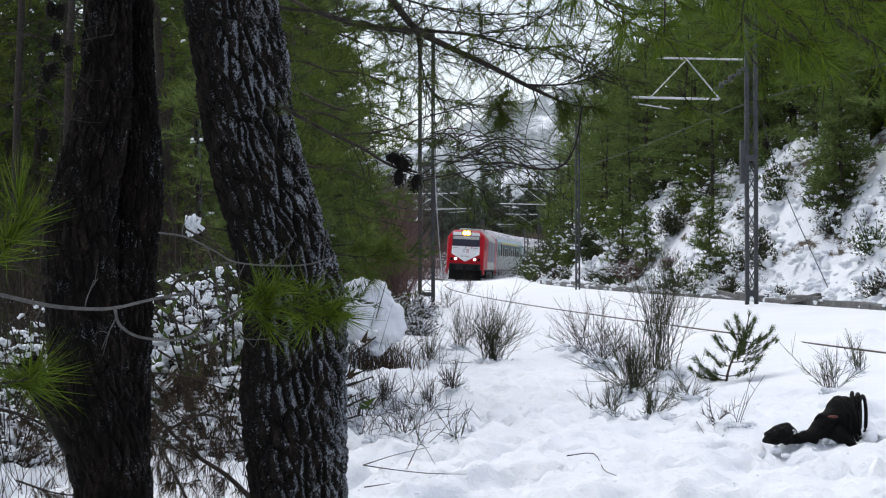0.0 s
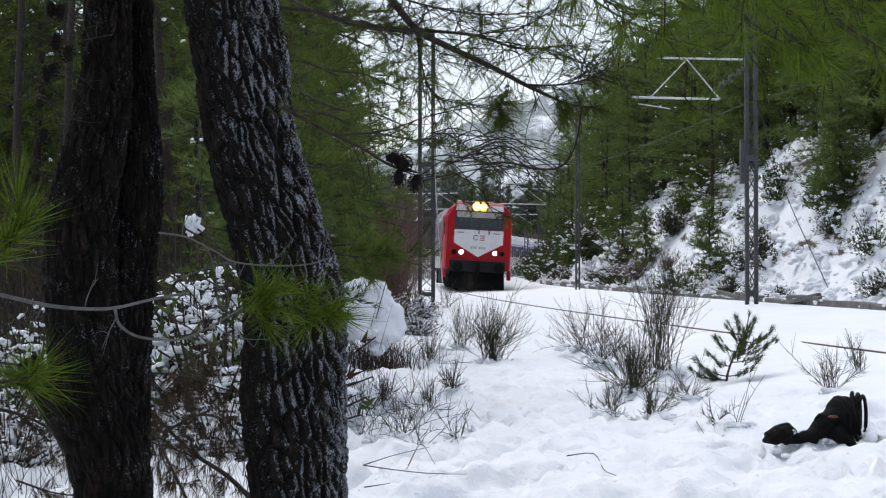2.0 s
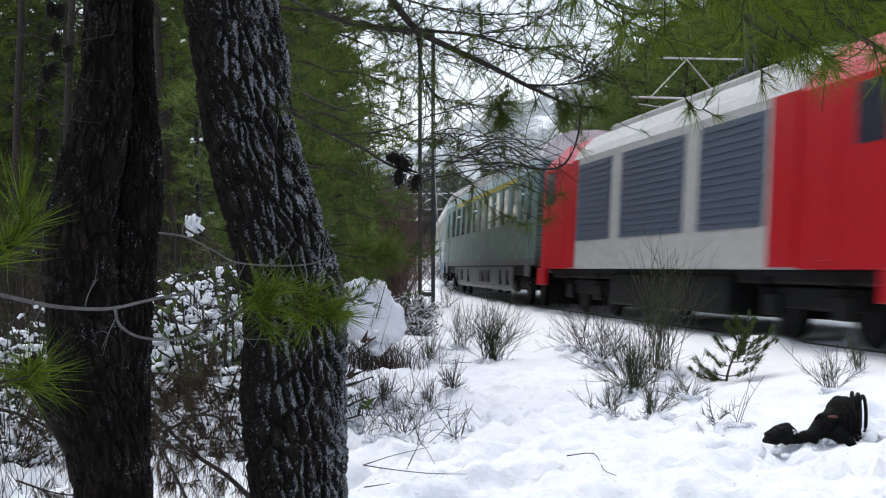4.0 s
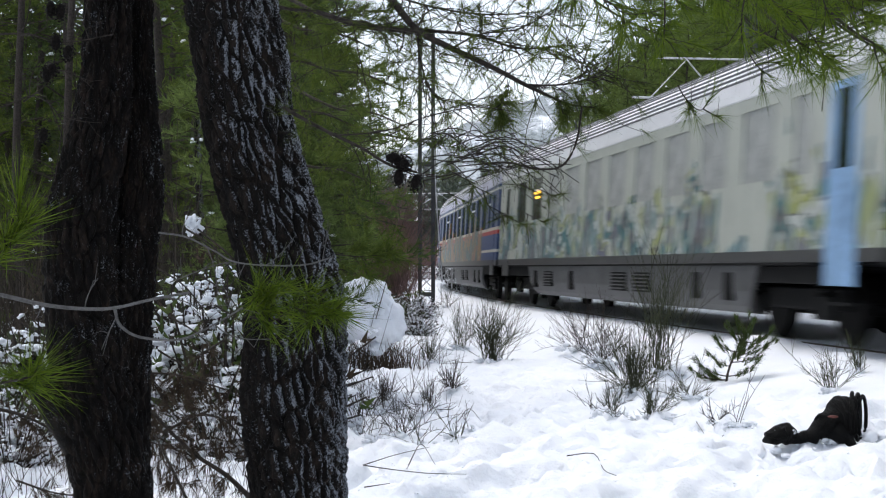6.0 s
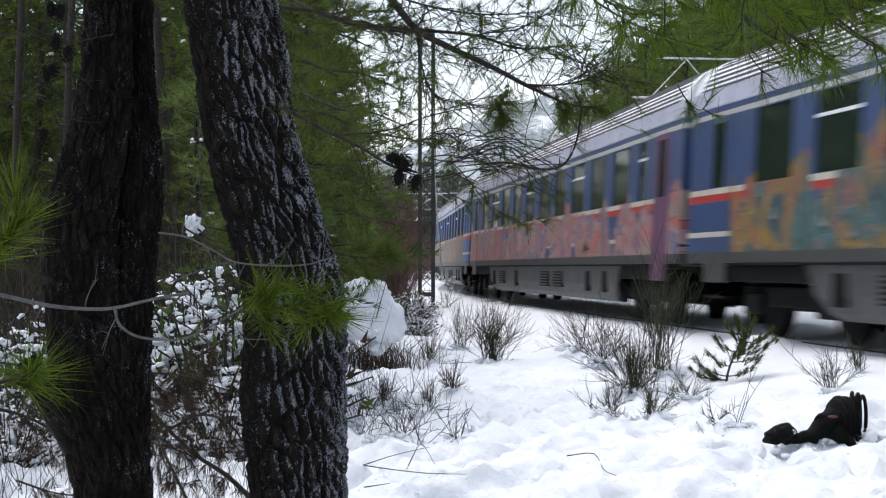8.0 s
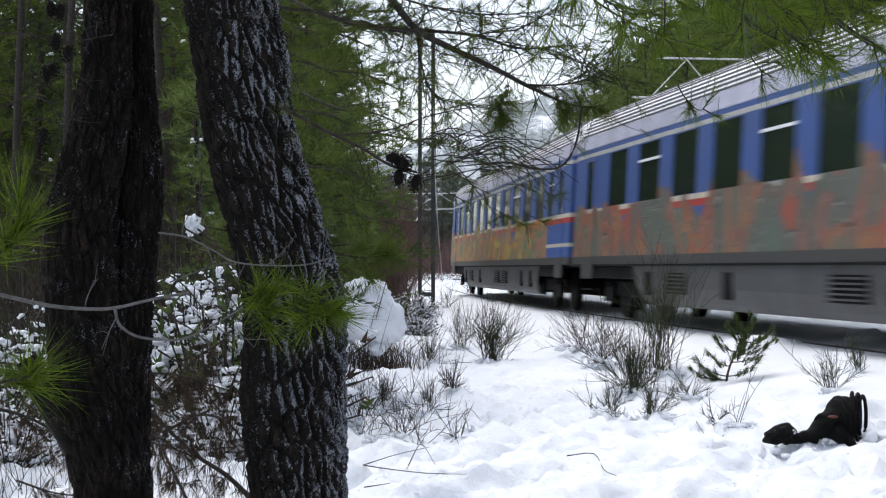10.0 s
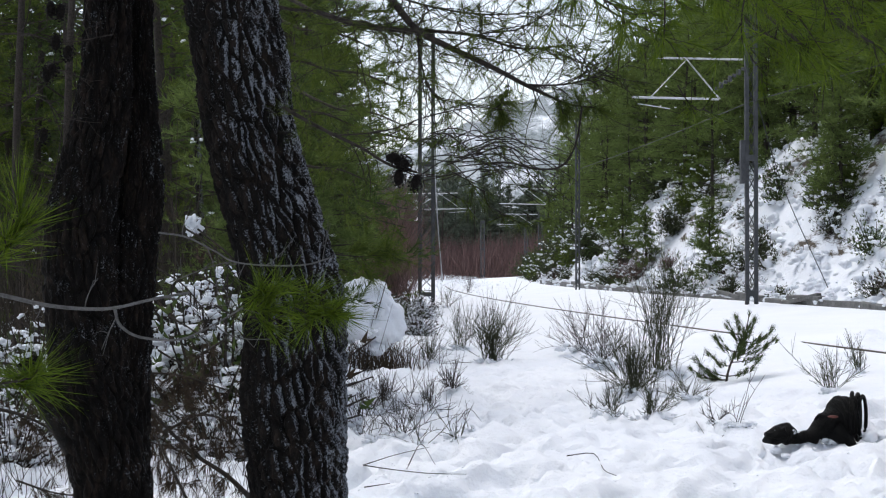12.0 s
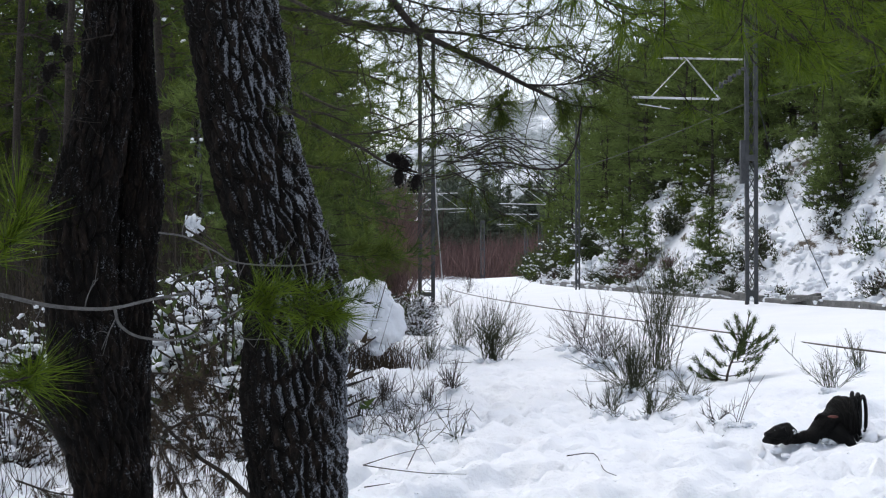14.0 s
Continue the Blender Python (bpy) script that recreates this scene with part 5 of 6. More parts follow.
        b0 = stem[int(np.clip((z - 0.12) * 26, 3, 20))]
        w = tip - b0
        pts = [b0 + w * t + np.array([0, 0, -0.05 * math.sin(3.1 * t)]) for t in np.linspace(0, 1, 6)]
        wood.add(*tube(pts, [0.007, 0.003], 4))
        for p in pts[2:]:
            for j in range(3):
                cs.append(p + 0.02 * rng.normal(size=3))
                ws.append(w / np.linalg.norm(w) + np.array([0, 0, 0.55]))
    cs.append(np.array([0.29, 0, 0.86])), ws.append(np.array([0, 0, 1.0]))
    green.add(*needles(np.array(cs), np.array(ws), 30, 0.095, 0.005, 0.5, rng))
    sap = tagged(new("pine_sapling"), "small green pine sapling growing out of the snow", "sapling")
    part("trunk", wood.mesh("trunk", TWIG), None, sap)
    part("needles", green.mesh("needles", PINE_DARK), None, sap)["kind"] = "stuff"
    put(sap, *at_ground(194.2, -78.6))
    # sticks lying on the snow
    for pts in ([at_ground(85.2, -131.1), at_ground(103.5, -132.7), at_ground(110.5, -141.6), at_ground(119.1, -147.5)], [at_ground(-54.9, -145.5), at_ground(-32.7, -132.7), at_ground(-9.3, -124.9)], [at_ground(-54.9, -147.1), at_ground(-36.6, -144.4), at_ground(-9.3, -145.5), at_ground(16.0, -146.3)],
                [at_ground(174.3, -111.3), at_ground(179.4, -118.3)], [at_ground(-9.3, -84.0), at_ground(-3.5, -77.0)], [at_ground(-54.1, -154.1), at_ground(-36.6, -153.3)], [at_ground(-24.9, -142.4), at_ground(-15.2, -126.8), at_ground(-5.4, -136.6)], [at_ground(10.1, -107.4), at_ground(17.9, -101.6), at_ground(26.5, -106.6)]):
        p = [(x, y, float(ground(x, y)) + 0.012 + 0.03 * (i % 2)) for i, (x, y) in enumerate(pts)]
        tagged(new("stick", fast_mesh("stick", *tube(smooth_path(p, 10), [0.0045, 0.002], 5), TWIG)), "thin bare stick lying on the snow", "stick", "sticks on the snow")


build_open_snow()


def blob(name, centre, size, seed, m, rough=0.25, sub=4):
    bm = bmesh.new()
    bmesh.ops.create_icosphere(bm, subdivisions=sub, radius=1.0)
    for v in bm.verts:
        q = v.co * 1.7 + Vector((seed * 7.1, seed * 3.3, 0))
        k = 1 + rough * noise.fractal(q, 0.8, 2.0, 5) + rough * 0.3 * noise.noise(q * 4)
        v.co = Vector((v.co.x * size[0], v.co.y * size[1], v.co.z * size[2])) * k + Vector(centre)
    me = mesh_of(bm, m, name)
    me.shade_smooth()
    return me


def build_mounds():
    # a snow-roofed bramble beside the old pine
    x, y = at_ground(-50.2, -70.4)
    z = float(ground(x, y))
    root = tagged(new("snowy_bramble"), "dry brown bramble bowed under a thick cap of snow", "bramble")
    rng = np.random.default_rng(8)
    h = Heap()
    for k in range(420):
        px, py = rng.normal() * 0.36, rng.normal() * 0.25
        t = rng.uniform(0.15, 0.5)
        w = np.array([0.35 * rng.normal(), 0.2 * rng.normal(), 1.0])
        h.add(*tube([(px, py, 0), (px + w[0] * t * 0.5, py + w[1] * t, t * 0.6), (px + w[0] * t * 1.2, py, t)], [0.005, 0.002], 3))
    part("brushwood", h.mesh("brushwood", DRY), None, root)["kind"] = "stuff"
    part("snow_cap", blob("snow_cap", (-0.12, -0.05, 0.86), (0.44, 0.42, 0.42), 3, SNOW, 0.3), None, root, "thick cap of snow")
    part("snow_lobe", blob("snow_lobe", (0.2, -0.16, 0.66), (0.28, 0.28, 0.38), 9, SNOW, 0.3), None, root, "bulging lobe of snow")
    part("snow_lump", blob("snow_lump", (0.12, -0.3, 0.3), (0.11, 0.1, 0.1), 5, SNOW), None, root)
    root.location = (x, y, z)


build_mounds()


def build_debris():
    """A black ribbed hose, crumpled and scorched, with frost in its folds."""
    x, y = at_ground(255.3, -118.3)
    char = mottled("scorched_rubber", (0.0025, 0.0025, 0.0025), (0.010, 0.0095, 0.009), 25, 0.6, grain=0.8, dist=0.03, spec=0.12)
    root = tagged(new("rubber_debris"), "black crumpled ribbed rubber hose lying in the snow", "debris")
    k = y / 2570

    def p(u, v, w=0.0):
        return ((u - 1440) * k, w, (778 - v) * k)
    rng = np.random.default_rng(3)
    # flattened limp end
    path = smooth_path([p(1352, 776), p(1364, 765, -0.03), p(1385, 762, -0.05), p(1402, 766, -0.02), p(1422, 767), p(1450, 755), p(1466, 738)], 60)
    v, f = tube(path, [0.012, 0.07, 0.085, 0.06, 0.05, 0.085, 0.11], 20)
    v = v + 0.022 * np.stack([vnoise(v[:, 0] * 22, v[:, 2] * 22 + q + v[:, 1] * 15, q) for q in (1, 2, 3)], 1)
    part("limp_end", fast_mesh("limp_end", v, f, char, True), None, root)
    # ribbed body with its bared hoops
    path = smooth_path([p(1440, 762), p(1462, 746), p(1480, 738, 0.02), p(1494, 735, 0.03), p(1506, 736, 0.04)], 110)
    u = np.linspace(0, 1, 110)
    v, f = tube(path, list(np.interp(u, [0, 0.35, 0.6, 0.85, 0.97, 1], [0.07, 0.105, 0.16, 0.18, 0.15, 0.06]) + 0.010 * np.sign(np.cos(u * 2 * np.pi * 7.5)) * np.interp(u, [0, 0.4, 0.6], [0, 0.3, 1])), 30)
    v = v + 0.016 * np.stack([vnoise(v[:, 0] * 18 + v[:, 1] * 9, v[:, 2] * 18 + q, q) for q in (1, 2, 3)], 1)
    part("ribbed_body", fast_mesh("ribbed_body", v, f, char, True), None, root)
    a = np.linspace(0, 2 * np.pi, 34)
    for u0, r, turn in ((1509, 0.19, 0.7), (1519, 0.18, 0.85), (1527, 0.165, 1.0)):
        c = np.array(p(u0, 732, 0.03))
        part("hoop", fast_mesh("hoop", *tube([c + np.array([0.4 * r * math.sin(turn) * math.cos(q), r * math.cos(turn) * math.cos(q), r * math.sin(q)]) for q in a], [0.015, 0.015], 8), char, True), None, root)
    part("torn_strip", fast_mesh("torn_strip", *tube(smooth_path([p(1474, 752, -0.05), p(1488, 766, -0.08), p(1502, 784, -0.06)], 8), [0.09, 0.05], 8), char, True), None, root)
    part("spur", fast_mesh("spur", *tube([p(1506, 712), p(1507, 694)], [0.015, 0.007], 6), char), None, root)
    part("bared_lining", blob("bared_lining", p(1467, 728, -0.11), (0.04, 0.02, 0.012), 4, mottled("red_lining", (0.08, 0.02, 0.015), (0.16, 0.05, 0.04), 30), 0.3, 2), None, root, "reddish bared lining")
    h = Heap()
    lumps(h, [np.array(p(rng.uniform(1366, 1412), 757 - 4 * rng.random(), -0.1)) for _ in range(26)], rng.uniform(0.005, 0.012, 26), rng, 0.5)
    lumps(h, [np.array(p(q, 786 + 3 * rng.random(), -0.12 + 0.2 * rng.random())) for q in np.linspace(1356, 1548, 16)], rng.uniform(0.06, 0.1, 16), rng, 0.5)
    lumps(h, [np.array(p(q, 772, 0.1 * rng.random())) for q in (1526, 1538, 1550)], (0.09, 0.12, 0.13), rng, 0.7)
    part("snow_cap", h.mesh("snow_cap", SNOW, True), None, root)["kind"] = "stuff"
    root.location = (x, y, float(ground(x, y)) - 0.045)


build_debris()


# ---- the two old pines beside the tripod ----
def cells(u, v, seed):
    """Distance from the joints between uneven cells of about unit size."""
    iu, iv = np.floor(u), np.floor(v)
    near = np.full(u.shape, 9.0)
    second = near.copy()
    for du in (-1, 0, 1):
        for dv in (-1, 0, 1):
            a, b = iu + du, iv + dv
            p = np.sin(a * 127.1 + b * 311.7 + seed * 17.3) * 43758.5453
            q = np.sin(a * 269.5 + b * 183.3 + seed * 29.1) * 43758.5453
            d = np.hypot(a + (p - np.floor(p)) - u, b + (q - np.floor(q)) - v)
            second = np.minimum(second, np.maximum(near, d))
            near = np.minimum(near, d)
    return second - near


def bark_stem(path, radii, seed, around=230, along=420, bark=None):
    """A stem whose bark is cut into long raised plates."""
    p = smooth_path(path, along)
    r = np.interp(np.linspace(0, 1, along), np.linspace(0, 1, len(radii)), radii)
    a = np.linspace(0, 2 * np.pi, around, endpoint=False) + np.pi / 2
    A, I = np.meshgrid(np.arange(around) / around, np.arange(along))
    length = np.cumsum(np.r_[0, np.linalg.norm(np.diff(p, axis=0), axis=1)])[I]
    arc = A * 2 * np.pi * 0.19
    wob = 0.012 * vnoise(arc * 9, length * 6, seed + 3) + 0.006 * vnoise(arc * 30, length * 22, seed + 4)
    slant = 0.10 * length
    plate = np.minimum(1, 2.6 * cells((arc + wob + slant) * 21, (length + wob) * 7.5, seed))
    flake = np.minimum(1, 3.0 * cells((arc + wob) * 48, (length + wob) * 24, seed + 7))
    fine = fbm(arc * 120, length * 70, seed + 11, 3)
    disp = 0.026 * (plate - 0.75) + 0.007 * (flake - 0.6) + 0.004 * fine + 0.02 * vnoise(arc * 5, length * 2.2, seed + 5)
    rad = r[:, None] + disp
    v = np.stack([p[:, 0:1] + rad * np.cos(a), p[:, 1:2] + rad * np.sin(a), p[:, 2:3] + 0 * rad], -1).reshape(-1, 3)
    i, j = np.meshgrid(np.arange(along - 1), np.arange(around), indexing="ij")
    q0, q1 = i * around + j, i * around + (j + 1) % around
    return fast_mesh("trunk", v, np.stack([q0, q1, q1 + around, q0 + around], -1).reshape(-1, 4), bark or BARK, True)


def crown_high(root, cx, cy, z0, z1, spread, tufts, seed):
    """The crown far overhead."""
    rng = np.random.default_rng(seed)
    wood, green = Heap(), Heap()
    cs, ws = [], []
    for k in range(26):
        z = rng.uniform(z0, z1)
        a = rng.uniform(0, 2 * np.pi)
        w = np.array([math.cos(a), math.sin(a), rng.uniform(0.0, 0.5)])
        ln = spread * rng.uniform(0.5, 1.0)
        b0 = np.array([cx, cy, z])
        wood.add(*tube([b0 + w * ln * t + np.array([0, 0, -0.1 * ln * t * t]) for t in np.linspace(0, 1, 6)], [0.05, 0.008], 5))
        for j in range(tufts // 26):
            t = rng.uniform(0.25, 1.0)
            cs.append(b0 + w * ln * t + 0.35 * rng.normal(size=3))
            ws.append(w + 0.5 * rng.normal(size=3))
    ws = np.array(ws)
    green.add(*needles(np.array(cs), ws / np.linalg.norm(ws, axis=1)[:, None], 12, 0.24, 0.022, 0.6, rng))
    part("limbwork", wood.mesh("limbwork", TWIG), None, root)["kind"] = "stuff"
    part("crown", green.mesh("crown", PINE_DARK), None, root)["kind"] = "stuff"


def build_old_pines():
    a = tagged(new("old_pine"), "leaning old pine with dark cracked bark flecked with snow", "pine tree", "old pines")
    rows = ((545, 1125, 104), (530, 882, 80), (526, 800, 85), (521, 700, 89), (523, 600, 86), (515, 500, 84), (489, 400, 82), (459, 300, 80), (435, 200, 77), (425, 100, 82), (410, 0, 81), (380, -250, 78), (330, -800, 70), (300, -1800, 50), (290, -3200, 16))
    d = 6.0
    line, thick = [tuple(sight((u - 784) / 2.57, (474 - v) / 2.57, d)) for u, v, w in rows], [w * d / 2570 for u, v, w in rows]
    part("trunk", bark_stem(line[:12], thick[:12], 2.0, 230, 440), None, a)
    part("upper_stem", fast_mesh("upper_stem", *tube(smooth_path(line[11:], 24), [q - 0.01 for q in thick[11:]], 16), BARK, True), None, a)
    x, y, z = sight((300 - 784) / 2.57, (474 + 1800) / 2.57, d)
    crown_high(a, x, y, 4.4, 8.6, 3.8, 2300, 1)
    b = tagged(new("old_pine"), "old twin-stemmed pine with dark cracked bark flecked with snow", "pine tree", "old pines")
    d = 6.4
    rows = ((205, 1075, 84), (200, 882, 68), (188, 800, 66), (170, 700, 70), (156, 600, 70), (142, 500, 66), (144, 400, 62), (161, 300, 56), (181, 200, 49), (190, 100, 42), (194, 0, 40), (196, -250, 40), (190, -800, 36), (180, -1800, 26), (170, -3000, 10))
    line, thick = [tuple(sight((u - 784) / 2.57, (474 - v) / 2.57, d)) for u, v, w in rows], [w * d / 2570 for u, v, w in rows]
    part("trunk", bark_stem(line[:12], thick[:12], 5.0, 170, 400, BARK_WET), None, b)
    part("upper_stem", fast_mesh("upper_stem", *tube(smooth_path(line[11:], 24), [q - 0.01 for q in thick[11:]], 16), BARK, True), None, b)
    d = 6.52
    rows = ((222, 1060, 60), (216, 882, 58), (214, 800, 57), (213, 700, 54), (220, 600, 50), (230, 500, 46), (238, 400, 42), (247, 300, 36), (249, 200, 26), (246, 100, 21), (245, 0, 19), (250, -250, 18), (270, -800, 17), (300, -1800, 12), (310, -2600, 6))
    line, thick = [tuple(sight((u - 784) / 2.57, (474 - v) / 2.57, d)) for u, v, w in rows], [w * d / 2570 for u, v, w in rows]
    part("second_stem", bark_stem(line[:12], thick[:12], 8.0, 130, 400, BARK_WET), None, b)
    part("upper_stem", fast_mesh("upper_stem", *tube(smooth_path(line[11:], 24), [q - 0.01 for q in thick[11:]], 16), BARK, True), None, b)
    v, f = tube(smooth_path([sight(-285.6, -64.6, 6.2), sight(-275.9, -84.0, 6.25), sight(-264.2, -101.6, 6.3), sight(-246.7, -126.8, 6.4)], 14), [0.05, 0.06, 0.075], 12)
    part("dead_stub", fast_mesh("dead_stub", v, f, BARK_WET, True), None, b)
    x, y, z = sight((180 - 784) / 2.57, (474 + 1800) / 2.57, 6.4)
    crown_high(b, x, y, 4.2, 8.2, 3.8, 2300, 2)


build_old_pines()


# ---- boughs that hang into view ----
NEEDLE = leafy("fresh_pine_needles", (0.04, 0.075, 0.005), (0.155, 0.215, 0.016), 0.55, 0.2, 0.45)


def bough(label, limbs, seed, twigs=10, twig_len=0.22, tufts=2, count=30, length=0.1, width=0.0016, spread=0.35, needle=None, end_tuft=True, droop=0.0, name="pine_bough", curl=0.35, wood_mat=None, thin=0.0022, cones=()):
    """A bough: limbs as rows of (points, first radius, last radius), with twigs and needle tufts along them."""
    rng = np.random.default_rng(seed)
    wood, green = Heap(), Heap()
    cs, ws = [], []
    for pts, r0, r1 in limbs:
        p = smooth_path(pts, max(10, 5 * len(pts)))
        wood.add(*tube(p, [r0, r1], 7))
        n = len(p)
        for k in range(twigs):
            i = int(n * (0.12 + 0.86 * (k + rng.random()) / twigs))
            i = min(i, n - 2)
            q = p[i]
            t = p[i + 1] - p[i]
            t /= np.linalg.norm(t) + 1e-9
            w = t * rng.uniform(0.2, 0.9) + np.array([rng.normal() * 0.7, rng.normal() * 0.5, rng.normal() * 0.8 - droop])
            w /= np.linalg.norm(w)
            ln = twig_len * rng.uniform(0.4, 1.3)
            cv = curl * rng.normal(size=3)
            tw = [q + w * ln * s + cv * ln * s * s for s in np.linspace(0, 1, 8)]
            wood.add(*tube(tw, [thin, thin * 0.45], 4))
            for g in range(tufts):
                s = 1.0 - 0.28 * g * rng.random()
                e = q + w * ln * s + cv * ln * s * s
                cs.append(e)
                ws.append(w + 2 * cv * s * 0.6)
            for g in range(2):
                s = rng.uniform(0.3, 0.8)
                e = q + w * ln * s + cv * ln * s * s
                w2 = w + 0.7 * rng.normal(size=3)
                l2 = ln * rng.uniform(0.2, 0.5)
                wood.add(*tube([e, e + w2 * l2 * 0.5, e + w2 * l2 + np.array([0, 0, 0.04 * rng.normal()])], [thin * 0.6, thin * 0.35], 3))
                if tufts:
                    cs.append(e + w2 * l2)
                    ws.append(w2)
        if end_tuft:
            t = p[-1] - p[-2]
            for g in range(2):
                cs.append(p[-1])
                ws.append(t / (np.linalg.norm(t) + 1e-9))
    root = tagged(new(name), label, "pine bough", "hanging pine boughs")
    part("wood", wood.mesh("wood", wood_mat or TWIG), None, root)["kind"] = "stuff"
    if cs:
        ws = np.array(ws)
        ws /= np.linalg.norm(ws, axis=1)[:, None] + 1e-9
        green.add(*needles(np.array(cs), ws, count, length, width, spread, rng, droop * 0.5))
        part("needles", green.mesh("needles", needle or NEEDLE), None, root)["kind"] = "stuff"
    for c, tilt in cones:
        cone(root, c, tilt)
    return root


CONE = mottled("cone_scales", (0.003, 0.0026, 0.0022), (0.014, 0.011, 0.009), 60, 0.7, spec=0.1)


def cone(root, c, tilt, size=1.0):
    """A pine cone of overlapping scales."""
    bm = bmesh.new()
    size *= 1.0
    bmesh.ops.create_icosphere(bm, subdivisions=2, radius=0.018 * size, matrix=Matrix.Diagonal((1, 1, 1.7, 1)))
    for k in range(46):
        u = k / 46
        z, a = 0.036 - 0.07 * u, k * 2.4
        r = 0.022 * math.sin(math.pi * (0.12 + 0.8 * u)) + 0.003
        o = Vector((math.cos(a), math.sin(a), 0))
        s = Vector((-math.sin(a), math.cos(a), 0))
        c0 = Vector((0, 0, z * size)) + o * r * size
        vs = [bm.verts.new(q) for q in (c0 - s * 0.007 * size, c0 + s * 0.007 * size, c0 + o * 0.008 * size + Vector((0, 0, -0.006 * size)))]
        bm.faces.new(vs)
    ob = part("pine_cone", bm, CONE, root, "dark scaly pine cone")
    ob.matrix_basis = Matrix.Translation(tuple(c)) @ pose(0, 0, 0, tilt, tilt * 0.6, 0)
    return ob


SWAYING = []


def build_boughs():
    bough("dark pine bough crossing the sky with fine tangled twigs", [
        ([sight(-56.0, 207.8, 5.4), sight(-36.6, 186.4, 5.3), sight(-17.9, 164.2, 5.2), sight(6.2, 151.4, 5.2), sight(33.5, 138.5, 5.2), sight(56.8, 126.1, 5.15), sight(71.6, 119.1, 5.1)], 0.016, 0.006),
        ([sight(-17.9, 164.2, 5.2), sight(21.8, 160.3, 5.3), sight(52.9, 151.4, 5.3), sight(84.0, 153.3, 5.35)], 0.007, 0.003),
        ([sight(-87.2, 176.7, 5.3), sight(-56.0, 166.9, 5.25), sight(-32.7, 164.2, 5.2), sight(-17.9, 163.0, 5.2)], 0.009, 0.010),
        ([sight(56.8, 126.1, 5.15), sight(80.2, 126.1, 5.1), sight(99.6, 130.0, 5.1), sight(113.2, 137.7, 5.1)], 0.004, 0.002),
        ([sight(-48.2, 192.2, 5.5), sight(-9.3, 180.5, 5.5), sight(29.6, 174.7, 5.5), sight(68.5, 176.7, 5.5)], 0.005, 0.002),
        ([sight(6.2, 151.4, 5.2), sight(25.7, 161.1, 5.3), sight(52.9, 165.0, 5.4), sight(80.2, 180.5, 5.4)], 0.004, 0.002),
        ([sight(-17.9, 164.2, 5.2), sight(-15.2, 141.6, 5.2), sight(-5.4, 118.3, 5.2), sight(21.8, 112.5, 5.2)], 0.004, 0.002)], 3, 29, 0.2, 1, 20, 0.085, 0.0012, 0.4, PINE, True, 0.05, curl=0.5)
    bough("pine bough hung over the line with long tufts at its tips", [
        ([sight(71.6, 119.1, 5.1), sight(87.9, 112.5, 5.1), sight(105.4, 110.5, 5.05)], 0.005, 0.003),
        ([sight(45.1, 126.1, 5.1), sight(39.3, 112.5, 5.1), sight(42.4, 104.7, 5.1)], 0.002, 0.0015)], 4, 7, 0.05, 3, 26, 0.12, 0.0016, 0.35, PINE, True, 0.35)
    bough("thin drooping bough with dark pine cones", [
        ([sight(-110.5, 110.5, 5.0), sight(-93.0, 100.8, 5.0), sight(-75.5, 91.8, 5.0), sight(-56.0, 82.5, 5.0), sight(-36.6, 70.8, 5.0), sight(-17.9, 65.8, 5.0)], 0.0075, 0.004),
        ([sight(-75.5, 91.1, 5.0), sight(-40.5, 94.2, 5.0), sight(-9.3, 104.7, 5.0), sight(21.8, 110.5, 5.0), sight(45.1, 108.6, 5.0)], 0.003, 0.0015)], 6, 9, 0.16, 1, 14, 0.1, 0.0012, 0.35, PINE, False, 0.1,
        cones=[(sight(-30.4, 62.3, 4.98), 8), (sight(-18.7, 59.1, 4.97), 30), (sight(-33.9, 75.5, 4.98), 160), (sight(-26.5, 71.6, 4.97), 80), (sight(-29.6, 72.4, 5.0), 200)])
    rng = np.random.default_rng(17)
    loops = []
    for k in range(27):
        x, y = rng.uniform(740, 860), rng.uniform(235, 320)
        ex, ey = x + rng.uniform(90, 210), y + rng.uniform(-25, 95)
        loops.append(([sight_of(x, y, 5.0), sight_of(x * 0.65 + ex * 0.35, y - rng.uniform(-5, 30), 5.0), sight_of(x * 0.3 + ex * 0.7, (y + ey) / 2 - rng.uniform(0, 25), 5.05), sight_of(ex, ey, 5.0)], 0.0022, 0.0012))
    loops.append(([sight(25.7, 71.6, 5.0), sight(45.1, 72.4, 5.0), sight(64.6, 68.1, 5.0), sight(80.2, 69.3, 5.0), sight(88.7, 78.6, 5.0), sight(93.4, 93.0, 5.0), sight(95.7, 110.5, 5.0)], 0.004, 0.0035))
    bough("tangle of fine bare twigs with a few needle tufts", loops, 8, 2, 0.08, 0, 14, 0.08, 0.0012, 0.35, PINE, False, 0.1, curl=0.5, thin=0.0014)
    tips = [([sight_of(x - 40, y - 20, 5.0), sight_of(x, y, 5.0)], 0.0018, 0.0014) for x, y in ((840, 325), (870, 345), (905, 385), (930, 400), (965, 395), (960, 345), (830, 360), (905, 285), (985, 350), (880, 300), (945, 300))]
    bough("drooping twig ends with small green tufts", tips, 9, 2, 0.05, 2, 10, 0.075, 0.0014, 0.4, PINE, True, 0.2)
